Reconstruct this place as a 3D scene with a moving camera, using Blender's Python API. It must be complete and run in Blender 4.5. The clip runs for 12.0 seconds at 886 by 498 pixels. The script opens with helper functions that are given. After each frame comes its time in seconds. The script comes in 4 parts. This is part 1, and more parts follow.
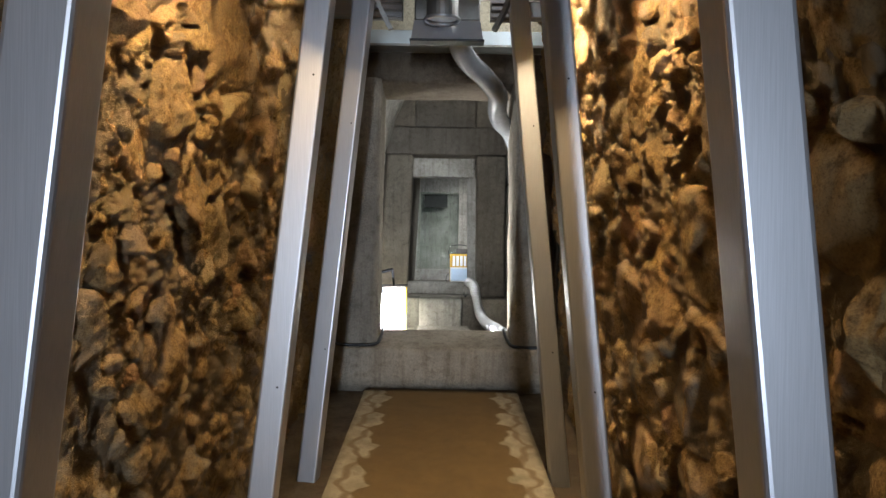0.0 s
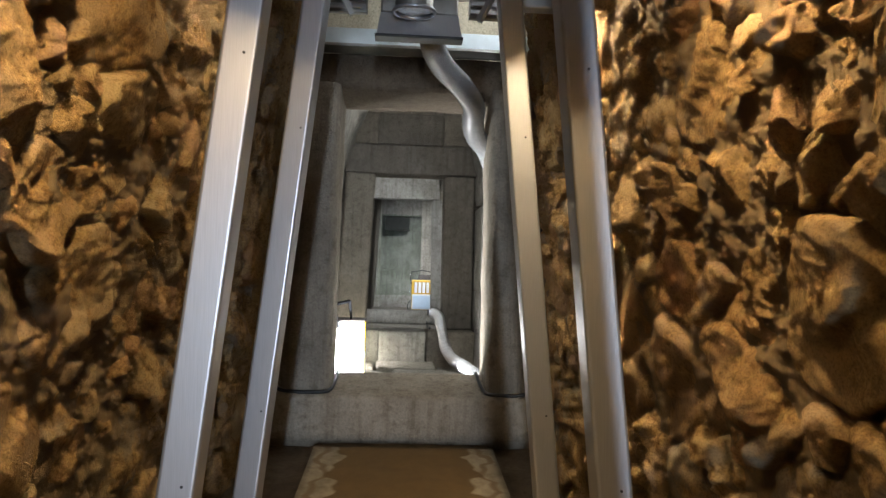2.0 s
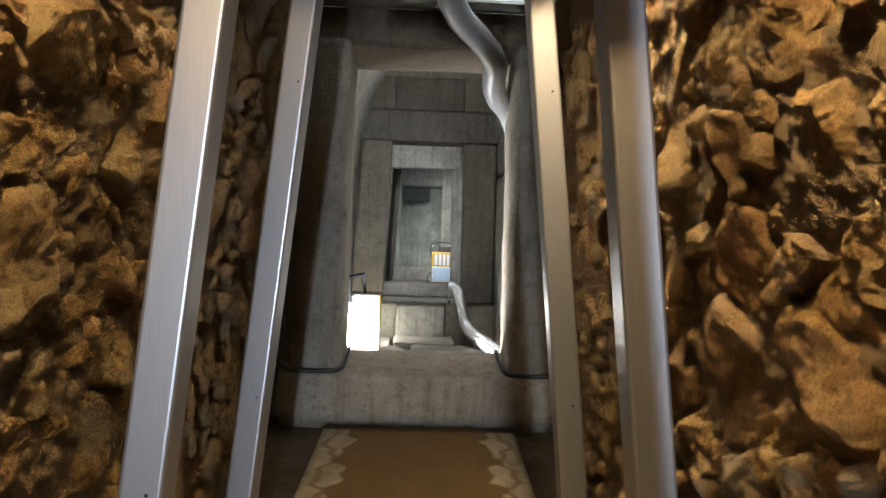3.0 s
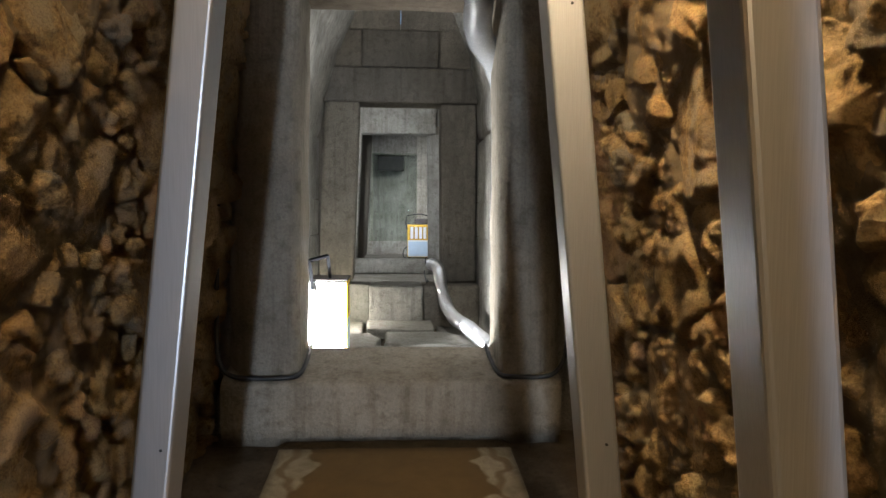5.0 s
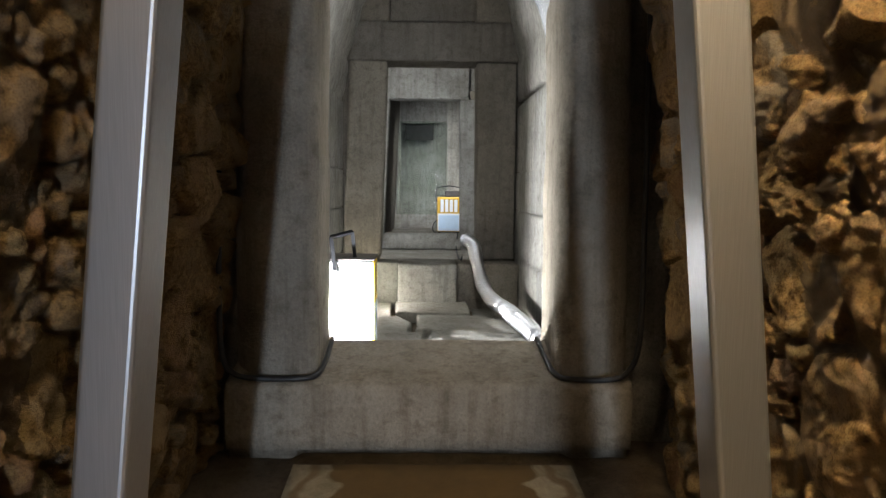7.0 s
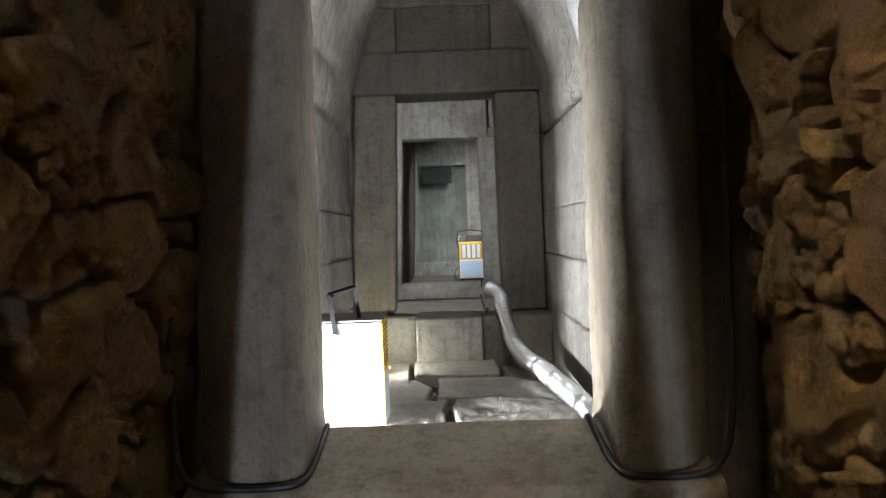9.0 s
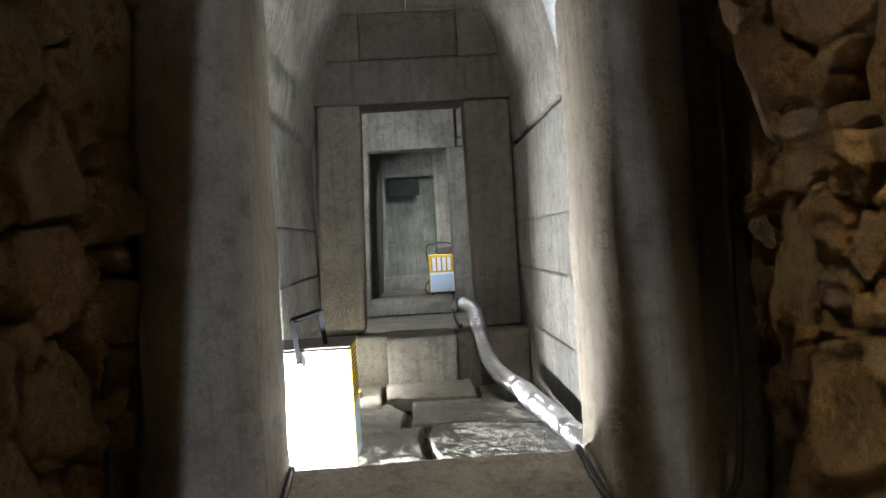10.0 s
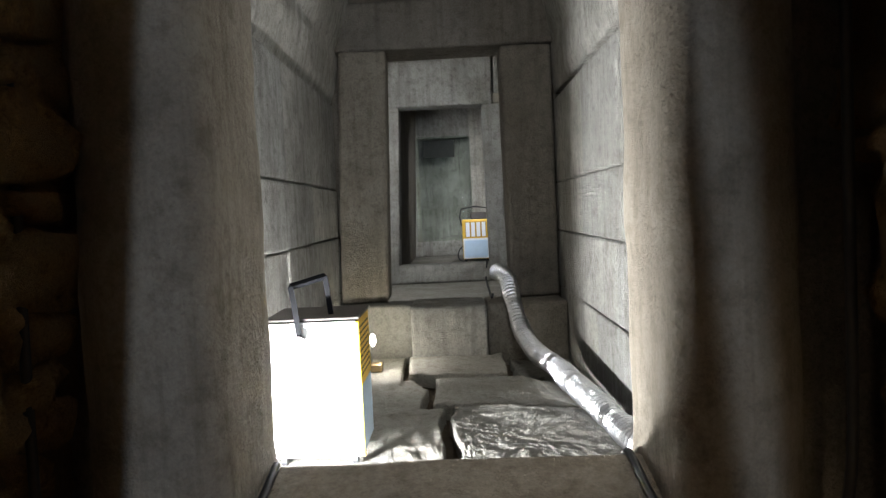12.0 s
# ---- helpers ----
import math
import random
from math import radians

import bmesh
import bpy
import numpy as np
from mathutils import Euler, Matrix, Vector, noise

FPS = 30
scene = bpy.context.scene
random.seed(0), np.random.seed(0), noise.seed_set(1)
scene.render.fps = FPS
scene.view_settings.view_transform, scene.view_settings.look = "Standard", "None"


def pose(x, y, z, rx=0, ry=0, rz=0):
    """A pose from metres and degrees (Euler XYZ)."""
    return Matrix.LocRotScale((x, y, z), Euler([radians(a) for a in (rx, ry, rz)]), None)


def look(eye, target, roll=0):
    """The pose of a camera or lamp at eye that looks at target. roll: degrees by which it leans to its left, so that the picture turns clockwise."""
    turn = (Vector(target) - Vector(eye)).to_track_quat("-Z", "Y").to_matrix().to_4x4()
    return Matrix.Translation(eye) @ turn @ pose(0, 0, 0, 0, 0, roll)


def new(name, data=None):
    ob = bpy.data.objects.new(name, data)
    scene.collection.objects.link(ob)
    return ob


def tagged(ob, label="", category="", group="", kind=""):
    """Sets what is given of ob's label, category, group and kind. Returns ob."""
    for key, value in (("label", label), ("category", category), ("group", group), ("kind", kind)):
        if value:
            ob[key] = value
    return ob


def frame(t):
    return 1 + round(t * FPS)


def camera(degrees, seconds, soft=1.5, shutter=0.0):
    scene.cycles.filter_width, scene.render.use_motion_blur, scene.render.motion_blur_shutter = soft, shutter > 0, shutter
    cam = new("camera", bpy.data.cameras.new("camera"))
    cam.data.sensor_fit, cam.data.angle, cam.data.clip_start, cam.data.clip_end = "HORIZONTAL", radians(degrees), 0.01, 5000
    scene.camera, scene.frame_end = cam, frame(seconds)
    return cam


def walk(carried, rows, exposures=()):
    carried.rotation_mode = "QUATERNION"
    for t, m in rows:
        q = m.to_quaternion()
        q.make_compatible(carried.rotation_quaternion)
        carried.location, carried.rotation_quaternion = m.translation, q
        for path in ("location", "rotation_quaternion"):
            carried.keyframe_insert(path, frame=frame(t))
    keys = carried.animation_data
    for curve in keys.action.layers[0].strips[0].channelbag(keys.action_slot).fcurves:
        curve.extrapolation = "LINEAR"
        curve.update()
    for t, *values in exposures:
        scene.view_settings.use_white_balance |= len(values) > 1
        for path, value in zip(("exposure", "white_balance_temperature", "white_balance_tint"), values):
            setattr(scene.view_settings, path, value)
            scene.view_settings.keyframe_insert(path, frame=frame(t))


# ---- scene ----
cam = camera(67.2, 12.0, soft=1.4)
METRES, EYE, TILT, LEAN, TURN = 4.4, 1.25, 0.0, -0.9, 0.0
ROWS = [
    (0.0, 0.0, 0.0, 0.0, 0.0, 0.0, 0.0),
    (0.5, -0.0011, 0.0414, 0.0021, 0.09, 0.48, -0.77),
    (1.0, -0.0139, 0.0979, 0.0092, -0.63, 1.01, -1.0),
    (1.5, -0.0209, 0.1381, 0.0144, -3.24, 1.48, -0.8),
    (2.0, -0.0123, 0.1811, 0.0171, -3.51, 1.94, -0.78),
    (2.5, 0.0011, 0.2266, 0.0199, -2.66, 1.96, -0.85),
    (3.0, 0.0002, 0.2637, 0.0178, -1.59, -0.52, -0.95),
    (5.0, 0.0042, 0.4637, 0.0254, -3.68, -3.1, 0.39),
    (5.5, 0.0078, 0.4958, 0.0235, -1.23, -3.68, -0.06),
    (6.0, 0.0038, 0.5341, 0.0237, -0.99, -4.52, -0.71),
    (6.5, -0.0038, 0.584, 0.0236, -1.05, -5.29, -0.57),
    (7.0, -0.0091, 0.6236, 0.0202, -1.42, -5.39, 0.34),
    (9.0, 0.0015, 0.8011, 0.0149, 0.52, -1.39, 2.98),
    (9.5, -0.0045, 0.8393, 0.0239, -1.72, -1.1, 3.81),
    (10.0, -0.0026, 0.862, 0.0223, -2.23, -0.63, 4.34),
    (10.5, 0.0028, 0.8921, 0.0165, -1.41, -0.91, 4.48),
    (11.0, 0.0109, 0.9237, 0.014, 0.46, -2.68, 4.7),
    (11.5, 0.0173, 0.9503, 0.0139, 0.98, -3.03, 4.46),
    (12.0, 0.0149, 0.984, 0.0091, 1.07, -3.2, 3.56),
]
walk(cam, [(t, pose(0, 0, EYE, TILT, LEAN, TURN) @ pose(METRES * x, METRES * y, METRES * z, 90 + pitch, roll, yaw)) for t, x, y, z, yaw, pitch, roll in ROWS],
     [(0, 0.3), (3, 0.25), (6, 0.2), (9, 0.05), (12, -0.2)])

# ---- world, sun and lamps ----
world = bpy.data.worlds.new("sky")
scene.world = world
world.use_nodes = True
wn = world.node_tree.nodes
sky = wn.new("ShaderNodeTexSky")
sky.sky_type, sky.sun_disc = "NISHITA", False
sky.sun_elevation, sky.sun_rotation = radians(45), radians(206)
world.node_tree.links.new(sky.outputs[0], wn["Background"].inputs[0])
wn["Background"].inputs[1].default_value = 0.15
sun_data = bpy.data.lights.new("sun", "SUN")
sun_data.energy, sun_data.angle, sun_data.color = 3.0, radians(0.5), (1, 0.95, 0.87)
sun = new("sun", sun_data)
sun.matrix_world = look((-4, -8, 9), (0, 0, 0))


def lamp(name, eye, target, watts, size, colour, size_y=None, spread=180):
    data = bpy.data.lights.new(name, "AREA")
    data.energy, data.color, data.size = watts, colour, size
    data.spread = radians(spread)
    if size_y:
        data.shape, data.size_y = "RECTANGLE", size_y
    ob = new(name, data)
    ob.matrix_world = look(eye, target)
    return ob


WARM, PALE_WARM, COOL = (1.0, 0.72, 0.38), (1.0, 0.77, 0.46), (0.94, 0.98, 1.0)
# the first pair and the last lamp are added fill for posts and right wall
SPOTS = ((-0.49, -0.9, 2.84, 7, 150), (0.39, -0.9, 2.84, 2.5, 150), (-0.50, 2.0, 2.46, 28, 145), (0.46, 2.15, 2.28, 14, 130),
         (-0.52, 3.40, 2.80, 9, 120), (0.45, 3.50, 2.80, 36, 118), (-0.30, 4.40, 3.02, 2.4, 62))
def spot_aim(x, y, z):
    """The last lamp of the row looks across to the right wall, the others down the wall beside them."""
    return (0.9, y + 0.35, z - 1.6) if y > 4 else (x * 1.55, y, z - 0.75)


for x, y, z, watts, spread in SPOTS:
    lamp("gallery_spot", (x, y, z), spot_aim(x, y, z), watts, 0.10, WARM if y < 3 else PALE_WARM if y < 4 else (1.0, 0.86, 0.66), 0.16, spread)
# narrow area lamp added in place of daylight from the unseen entrance
lamp("entrance_daylight", (0.50, -8.12, 1.0), (-0.2, 3.0, 0.75), 52, 0.21, (0.70, 0.83, 1.0), 2.3, 55)
lamp("clerestory_daylight", (1.0, 5.35, 3.44), (-0.5, 6.2, 3.35), 18, 1.2, (0.90, 0.95, 1.0), 0.28)
lamp("flood_light", (-0.79, 6.80, 0.27), (0.35, 8.05, 0.95), 185, 0.12, COOL, 0.10, 140)
lamp("flood_light", (-0.64, 9.44, 0.30), (-0.50, 9.9, 0.45), 5, 0.06, (1, 0.97, 0.80), 0.06)
lamp("flood_light", (-0.58, 9.34, 0.34), (0.25, 8.7, 0.05), 9, 0.06, (1, 0.98, 0.90), 0.06)
# added fill above the doorway, out of view, to brighten the end wall
lamp("flood_light", (0.20, 6.83, 2.92), (0.0, 9.7, 1.0), 25, 0.14, COOL, 0.10)
lamp("flood_light", (-0.95, 10.75, 2.2), (0.1, 13.0, 1.9), 62, 0.16, COOL, 0.12)
lamp("flood_light", (0.55, 13.60, 3.00), (0.15, 16.4, 1.2), 20, 0.16, COOL, 0.12, 70)


# ---- materials ----
def material(name):
    m = bpy.data.materials.new(name)
    m.use_nodes = True
    return m, m.node_tree.nodes, m.node_tree.links, m.node_tree.nodes["Principled BSDF"]


def coords(n, l, scale=(1, 1, 1)):
    c = n.new("ShaderNodeTexCoord")
    p = n.new("ShaderNodeMapping")
    p.inputs["Scale"].default_value = scale
    g = n.new("ShaderNodeNewGeometry")
    l.new(g.outputs["Position"], p.inputs["Vector"])
    return p.outputs["Vector"], c


def noise_node(n, l, vec, scale, detail=6.0, rough=0.6, lacunarity=2.0):
    t = n.new("ShaderNodeTexNoise")
    t.inputs["Scale"].default_value = scale
    t.inputs["Detail"].default_value = detail
    t.inputs["Roughness"].default_value = rough
    l.new(vec, t.inputs["Vector"])
    return t.outputs["Fac"]


def ramp(n, l, fac, stops):
    r = n.new("ShaderNodeValToRGB")
    e = r.color_ramp.elements
    while len(e) < len(stops):
        e.new(0.5)
    for k, (p, c) in enumerate(stops):
        e[k].position, e[k].color = p, (*c, 1) if len(c) == 3 else c
    l.new(fac, r.inputs["Fac"])
    return r.outputs["Color"]


def mix(n, l, fac, a, b, blend="MIX"):
    m = n.new("ShaderNodeMix")
    m.data_type, m.blend_type = "RGBA", blend
    for sock, v in ((m.inputs[0], fac), (m.inputs[6], a), (m.inputs[7], b)):
        if isinstance(v, (int, float)):
            sock.default_value = v
        elif isinstance(v, tuple):
            sock.default_value = (*v, 1)
        else:
            l.new(v, sock)
    return m.outputs[2]


def bump(n, l, b, heights, strength=0.6):
    last = None
    for h, dist in heights:
        k = n.new("ShaderNodeBump")
        k.inputs["Strength"].default_value = strength
        k.inputs["Distance"].default_value = dist
        wide = n.new("ShaderNodeMapRange")
        wide.inputs["From Min"].default_value, wide.inputs["From Max"].default_value = 0.3, 0.7
        l.new(h, wide.inputs["Value"]), l.new(wide.outputs["Result"], k.inputs["Height"])
        if last:
            l.new(last, k.inputs["Normal"])
        last = k.outputs["Normal"]
    l.new(last, b.inputs["Normal"])


def crags(n, l, vec, scale):
    """Broken, faceted relief: the distance to scattered points, bent by noise."""
    w = n.new("ShaderNodeTexNoise")
    w.inputs["Scale"].default_value, w.inputs["Detail"].default_value = scale * 0.7, 4
    l.new(vec, w.inputs["Vector"])
    k = n.new("ShaderNodeMix")
    k.data_type, k.blend_type = "RGBA", "LINEAR_LIGHT"
    k.inputs[0].default_value = 0.9 / scale
    l.new(vec, k.inputs[6]), l.new(w.outputs["Color"], k.inputs[7])
    t = n.new("ShaderNodeTexVoronoi")
    t.inputs["Scale"].default_value = scale
    l.new(k.outputs[2], t.inputs["Vector"])
    return t.outputs["Distance"]


def rubble_material(name, islands):
    m, n, l, b = material(name)
    v, c = coords(n, l)
    if islands:
        rnd = n.new("ShaderNodeNewGeometry").outputs["Random Per Island"]
    else:
        rnd = n.new("ShaderNodeObjectInfo").outputs["Random"]
    base = ramp(n, l, rnd, [(0.0, (0.37, 0.25, 0.12)), (0.2, (0.27, 0.19, 0.11)), (0.35, (0.46, 0.34, 0.18)), (0.5, (0.22, 0.19, 0.155)),
                            (0.62, (0.40, 0.25, 0.125)), (0.75, (0.30, 0.25, 0.19)), (0.88, (0.36, 0.205, 0.11)), (1.0, (0.47, 0.37, 0.22))])
    big, mid, fine = noise_node(n, l, v, 8, 6), noise_node(n, l, v, 34, 9, 0.72), noise_node(n, l, v, 150, 6, 0.75)
    soil = ramp(n, l, mid, [(0.34, (0.13, 0.077, 0.034)), (0.52, (0.35, 0.225, 0.10)), (0.70, (0.55, 0.39, 0.19))])
    col = mix(n, l, ramp(n, l, big, [(0.42, (0.05,) * 3), (0.57, (0.9,) * 3)]), base, soil)
    dark = ramp(n, l, fine, [(0.26, (0.42, 0.38, 0.34)), (0.5, (1, 1, 1)), (0.78, (1.3, 1.26, 1.18))])
    l.new(mix(n, l, 1.0, col, dark, "MULTIPLY"), b.inputs["Base Color"])
    b.inputs["Roughness"].default_value = 0.93
    b.inputs["Specular IOR Level"].default_value = 0.12
    bump(n, l, b, [(mid, 0.022), (fine, 0.012)], 1.0)
    return m


def stone_material(name, light, deep, stain, rough_relief=0.010, streaks=True, scale=1.0, per_object=True, grain=0.76, streak=0.55, speck=0.72):
    m, n, l, b = material(name)
    v, c = coords(n, l)
    big, mid, fine = noise_node(n, l, v, 2.6 * scale, 6), noise_node(n, l, v, 14 * scale, 8, 0.65), noise_node(n, l, v, 130 * scale, 5, 0.7)
    col = mix(n, l, ramp(n, l, big, [(0.35, (0,) * 3), (0.65, (1,) * 3)]), deep, light)
    col = mix(n, l, ramp(n, l, mid, [(0.50, (0,) * 3), (0.74, (0.75,) * 3)]), col, stain)
    if streaks:
        sv, _ = coords(n, l, (16, 16, 1.1))
        st = noise_node(n, l, sv, 1.0, 5, 0.6)
        col = mix(n, l, ramp(n, l, st, [(0.48, (0,) * 3), (0.72, (streak,) * 3)]), col, stain)
    col = mix(n, l, 1.0, col, ramp(n, l, fine, [(0.3, (speck,) * 3), (0.55, (1,) * 3), (0.75, (1.14 if speck < 0.8 else 1.06,) * 3)]), "MULTIPLY")
    gran = noise_node(n, l, v, 62 * scale, 4, 0.6)
    col = mix(n, l, 1.0, col, ramp(n, l, gran, [(0.33, (grain,) * 3), (0.45, (1,) * 3), (0.7, (1.14,) * 3)]), "MULTIPLY")
    if per_object:
        rnd = n.new("ShaderNodeObjectInfo").outputs["Random"]
        col = mix(n, l, 1.0, col, ramp(n, l, rnd, [(0, (0.76, 0.76, 0.77)), (1, (1.14, 1.12, 1.08))]), "MULTIPLY")
    l.new(col, b.inputs["Base Color"])
    b.inputs["Roughness"].default_value = 0.85
    b.inputs["Specular IOR Level"].default_value = 0.25
    bump(n, l, b, [(mid, rough_relief * 1.2), (gran, rough_relief * 0.7), (fine, rough_relief * 0.3)], 0.9)
    return m


def plain(name, colour, rough=0.5, metal=0.0, vary=0.12, scale=18, relief=0.0, stretch=(1, 1, 1)):
    m, n, l, b = material(name)
    v, c = coords(n, l, stretch)
    a, f = noise_node(n, l, v, scale, 5), noise_node(n, l, v, scale * 9, 3)
    lo, hi = tuple(x * (1 - vary) for x in colour), tuple(min(1, x * (1 + vary)) for x in colour)
    l.new(ramp(n, l, a, [(0.3, lo), (0.7, hi)]), b.inputs["Base Color"])
    l.new(ramp(n, l, f, [(0.3, (max(0, rough - 0.08),) * 3), (0.7, (min(1, rough + 0.08),) * 3)]), b.inputs["Roughness"])
    b.inputs["Metallic"].default_value = metal
    if relief:
        bump(n, l, b, [(f, relief)], 0.6)
    return m


RUBBLE, RUBBLE_FILL = rubble_material("rubble stone", False), rubble_material("rubble fill", True)
m, n, l, b = material("earth mortar")
v, c = coords(n, l)
big, mid, fine = noise_node(n, l, v, 6, 6), noise_node(n, l, v, 40, 8, 0.7), noise_node(n, l, v, 170, 5, 0.7)
l.new(mix(n, l, mid, (0.11, 0.072, 0.038), mix(n, l, big, (0.38, 0.27, 0.14), (0.26, 0.18, 0.10))), b.inputs["Base Color"])
b.inputs["Roughness"].default_value = 0.96
bump(n, l, b, [(crags(n, l, v, 42), 0.022), (mid, 0.018), (fine, 0.010)], 1.0)
EARTH = m
ASHLAR = stone_material("pale ashlar", (0.55, 0.535, 0.50), (0.35, 0.334, 0.30), (0.18, 0.166, 0.144), 0.034)
JAMB = stone_material("brown weathered ashlar", (0.31, 0.278, 0.236), (0.225, 0.198, 0.164), (0.13, 0.110, 0.086), 0.022)
COLUMN = stone_material("smooth grey door stone", (0.34, 0.30, 0.25), (0.24, 0.208, 0.170), (0.13, 0.106, 0.078), 0.007, True, 0.8, grain=0.90, streak=0.55, speck=0.84)
LINTEL = stone_material("brown lintel stone", (0.25, 0.20, 0.15), (0.18, 0.14, 0.10), (0.11, 0.085, 0.06), 0.014)
SLAB = stone_material("rough floor slab", (0.38, 0.365, 0.33), (0.28, 0.262, 0.23), (0.16, 0.145, 0.122), 0.015, False, 1.3)
DUST = stone_material("dirt floor", (0.17, 0.13, 0.09), (0.10, 0.075, 0.05), (0.06, 0.045, 0.03), 0.02, False, 2.0)
PLASTER = stone_material("cream plaster", (0.62, 0.57, 0.44), (0.55, 0.50, 0.38), (0.45, 0.40, 0.30), 0.004, False)
ALU = plain("brushed aluminium", (0.44, 0.445, 0.475), 0.40, 0.8, 0.08, 6, 0.0, (60, 60, 1.2))
STEEL = plain("dull grey steel", (0.34, 0.33, 0.31), 0.42, 0.8, 0.15, 10)
BLUEBEAM = plain("pale blue painted beam", (0.60, 0.68, 0.72), 0.5, 0.0, 0.08, 8)
BLACK = plain("black rubber", (0.018, 0.018, 0.02), 0.45, 0.0, 0.3, 30)
YELLOW = plain("yellow enamel", (0.72, 0.43, 0.03), 0.38, 0.0, 0.07, 12)
# the yellow enamel again, darkened to paint in the shade of a recess
SHADED_YELLOW = plain("shaded yellow enamel", (0.42, 0.24, 0.02), 0.45, 0.0, 0.07, 12)
WHITE = plain("white enamel", (0.80, 0.81, 0.82), 0.4, 0.0, 0.03, 12)
BLUEWHITE = plain("pale blue plastic panel", (0.52, 0.66, 0.82), 0.35, 0.0, 0.05, 12)
DARKTOP = plain("dark brown lacquer", (0.06, 0.05, 0.045), 0.4, 0.0, 0.2, 14)
FOIL = plain("silver foil", (0.66, 0.66, 0.68), 0.30, 1.0, 0.14, 30, 0.0)
VINYL = plain("grey vinyl hose", (0.50, 0.51, 0.53), 0.22, 0.35, 0.08, 14, 0.002)
LABEL = plain("dull dark print", (0.02, 0.022, 0.02), 0.95, 0.0, 0.15, 12)
GRIP = plain("matt black grip", (0.003, 0.003, 0.004), 0.7, 0.0, 0.2, 30)
GRIP.node_tree.nodes["Principled BSDF"].inputs["Specular IOR Level"].default_value = 0.12
WOOD = plain("raw timber", (0.45, 0.32, 0.16), 0.7, 0.0, 0.2, 30)
ROOF = plain("roof sheet", (0.55, 0.53, 0.48), 0.55, 0.1, 0.06, 4)
GRASS = stone_material("dry ground", (0.42, 0.38, 0.30), (0.33, 0.30, 0.23), (0.22, 0.2, 0.14), 0.03, False)
m, n, l, b = material("lit lens")
b.inputs["Emission Color"].default_value, b.inputs["Emission Strength"].default_value = (1, 0.97, 0.88, 1), 14
LENS = m
m, n, l, b = material("green tinted glass")
b.inputs["Base Color"].default_value = (0.76, 0.83, 0.77, 1)
b.inputs["Transmission Weight"].default_value, b.inputs["Roughness"].default_value, b.inputs["IOR"].default_value = 1.0, 0.0, 1.10
GLASS = m

# carpet: brown field, cream border with curling brown vines
m, n, l, b = material("patterned carpet")
v, c = coords(n, l)
sep = n.new("ShaderNodeSeparateXYZ")
l.new(v, sep.inputs[0])


def math_node(op, a, b2=None):
    k = n.new("ShaderNodeMath")
    k.operation = op
    for s, q in zip(k.inputs, (a, b2)):
        if q is None:
            continue
        if isinstance(q, (int, float)):
            s.default_value = q
        else:
            l.new(q, s)
    return k.outputs[0]


ax = math_node("ABSOLUTE", sep.outputs["X"])
drift = math_node("MULTIPLY", math_node("SUBTRACT", noise_node(n, l, v, 3.1, 2), 0.5), 5.0)
wob = math_node("MULTIPLY", math_node("SINE", math_node("ADD", math_node("MULTIPLY", sep.outputs["Y"], 12.0), drift)), 0.040)
wob2 = math_node("MULTIPLY", math_node("SINE", math_node("ADD", math_node("MULTIPLY", sep.outputs["Y"], 31.0), math_node("MULTIPLY", drift, 2.3))), 0.024)
edge = math_node("SUBTRACT", ax, math_node("ADD", math_node("ADD", wob, wob2), 0.475))


def soft_step(value, lo, hi):
    k = n.new("ShaderNodeMapRange")
    k.inputs["From Min"].default_value, k.inputs["From Max"].default_value = lo, hi
    l.new(value, k.inputs["Value"])
    return k.outputs["Result"]


border = soft_step(edge, -0.012, 0.014)
vine = math_node("SUBTRACT", ax, math_node("ADD", math_node("MULTIPLY", wob, -0.9), 0.565))
on_vine = soft_step(math_node("ABSOLUTE", math_node("ADD", vine, math_node("MULTIPLY", wob2, 0.8))), 0.034, 0.012)
weave = noise_node(n, l, v, 240, 3)
patch = noise_node(n, l, v, 7, 8, 0.7)
field = ramp(n, l, patch, [(0.3, (0.088, 0.052, 0.015)), (0.7, (0.135, 0.08, 0.024))])
cream = ramp(n, l, patch, [(0.3, (0.17, 0.135, 0.085)), (0.7, (0.36, 0.31, 0.22))])
edged = mix(n, l, on_vine, cream, (0.17, 0.115, 0.06))
col = mix(n, l, border, field, edged)
l.new(mix(n, l, 1.0, col, ramp(n, l, weave, [(0.3, (0.7,) * 3), (0.7, (1.15,) * 3)]), "MULTIPLY"), b.inputs["Base Color"])
b.inputs["Roughness"].default_value = 0.95
bump(n, l, b, [(weave, 0.004)], 0.7)
CARPET = m


# ---- mesh tools ----
def mesh_of(bm, name, mat, smooth=False):
    bmesh.ops.recalc_face_normals(bm, faces=bm.faces)
    me = bpy.data.meshes.new(name)
    for f in bm.faces:
        f.smooth = smooth
    bm.to_mesh(me)
    bm.free()
    me.materials.append(mat)
    return me


def thing(name, bm, mat, label="", category="", group="", kind="", smooth=False):
    return tagged(new(name, mesh_of(bm, name, mat, smooth)), label, category, group, kind)


def base(name, label, category, group="", kind="", at=(0, 0, 0)):
    ob = new(name)
    ob.location = at
    return tagged(ob, label, category, group, kind)


def part(name, bm, mat, parent, label="", smooth=False):
    ob = new(name, mesh_of(bm, name, mat, smooth))
    ob.parent = parent
    ob.matrix_parent_inverse = Matrix.Translation(-parent.location) if parent.parent is None else Matrix.Identity(4)
    if label:
        ob["label"] = label
    return ob


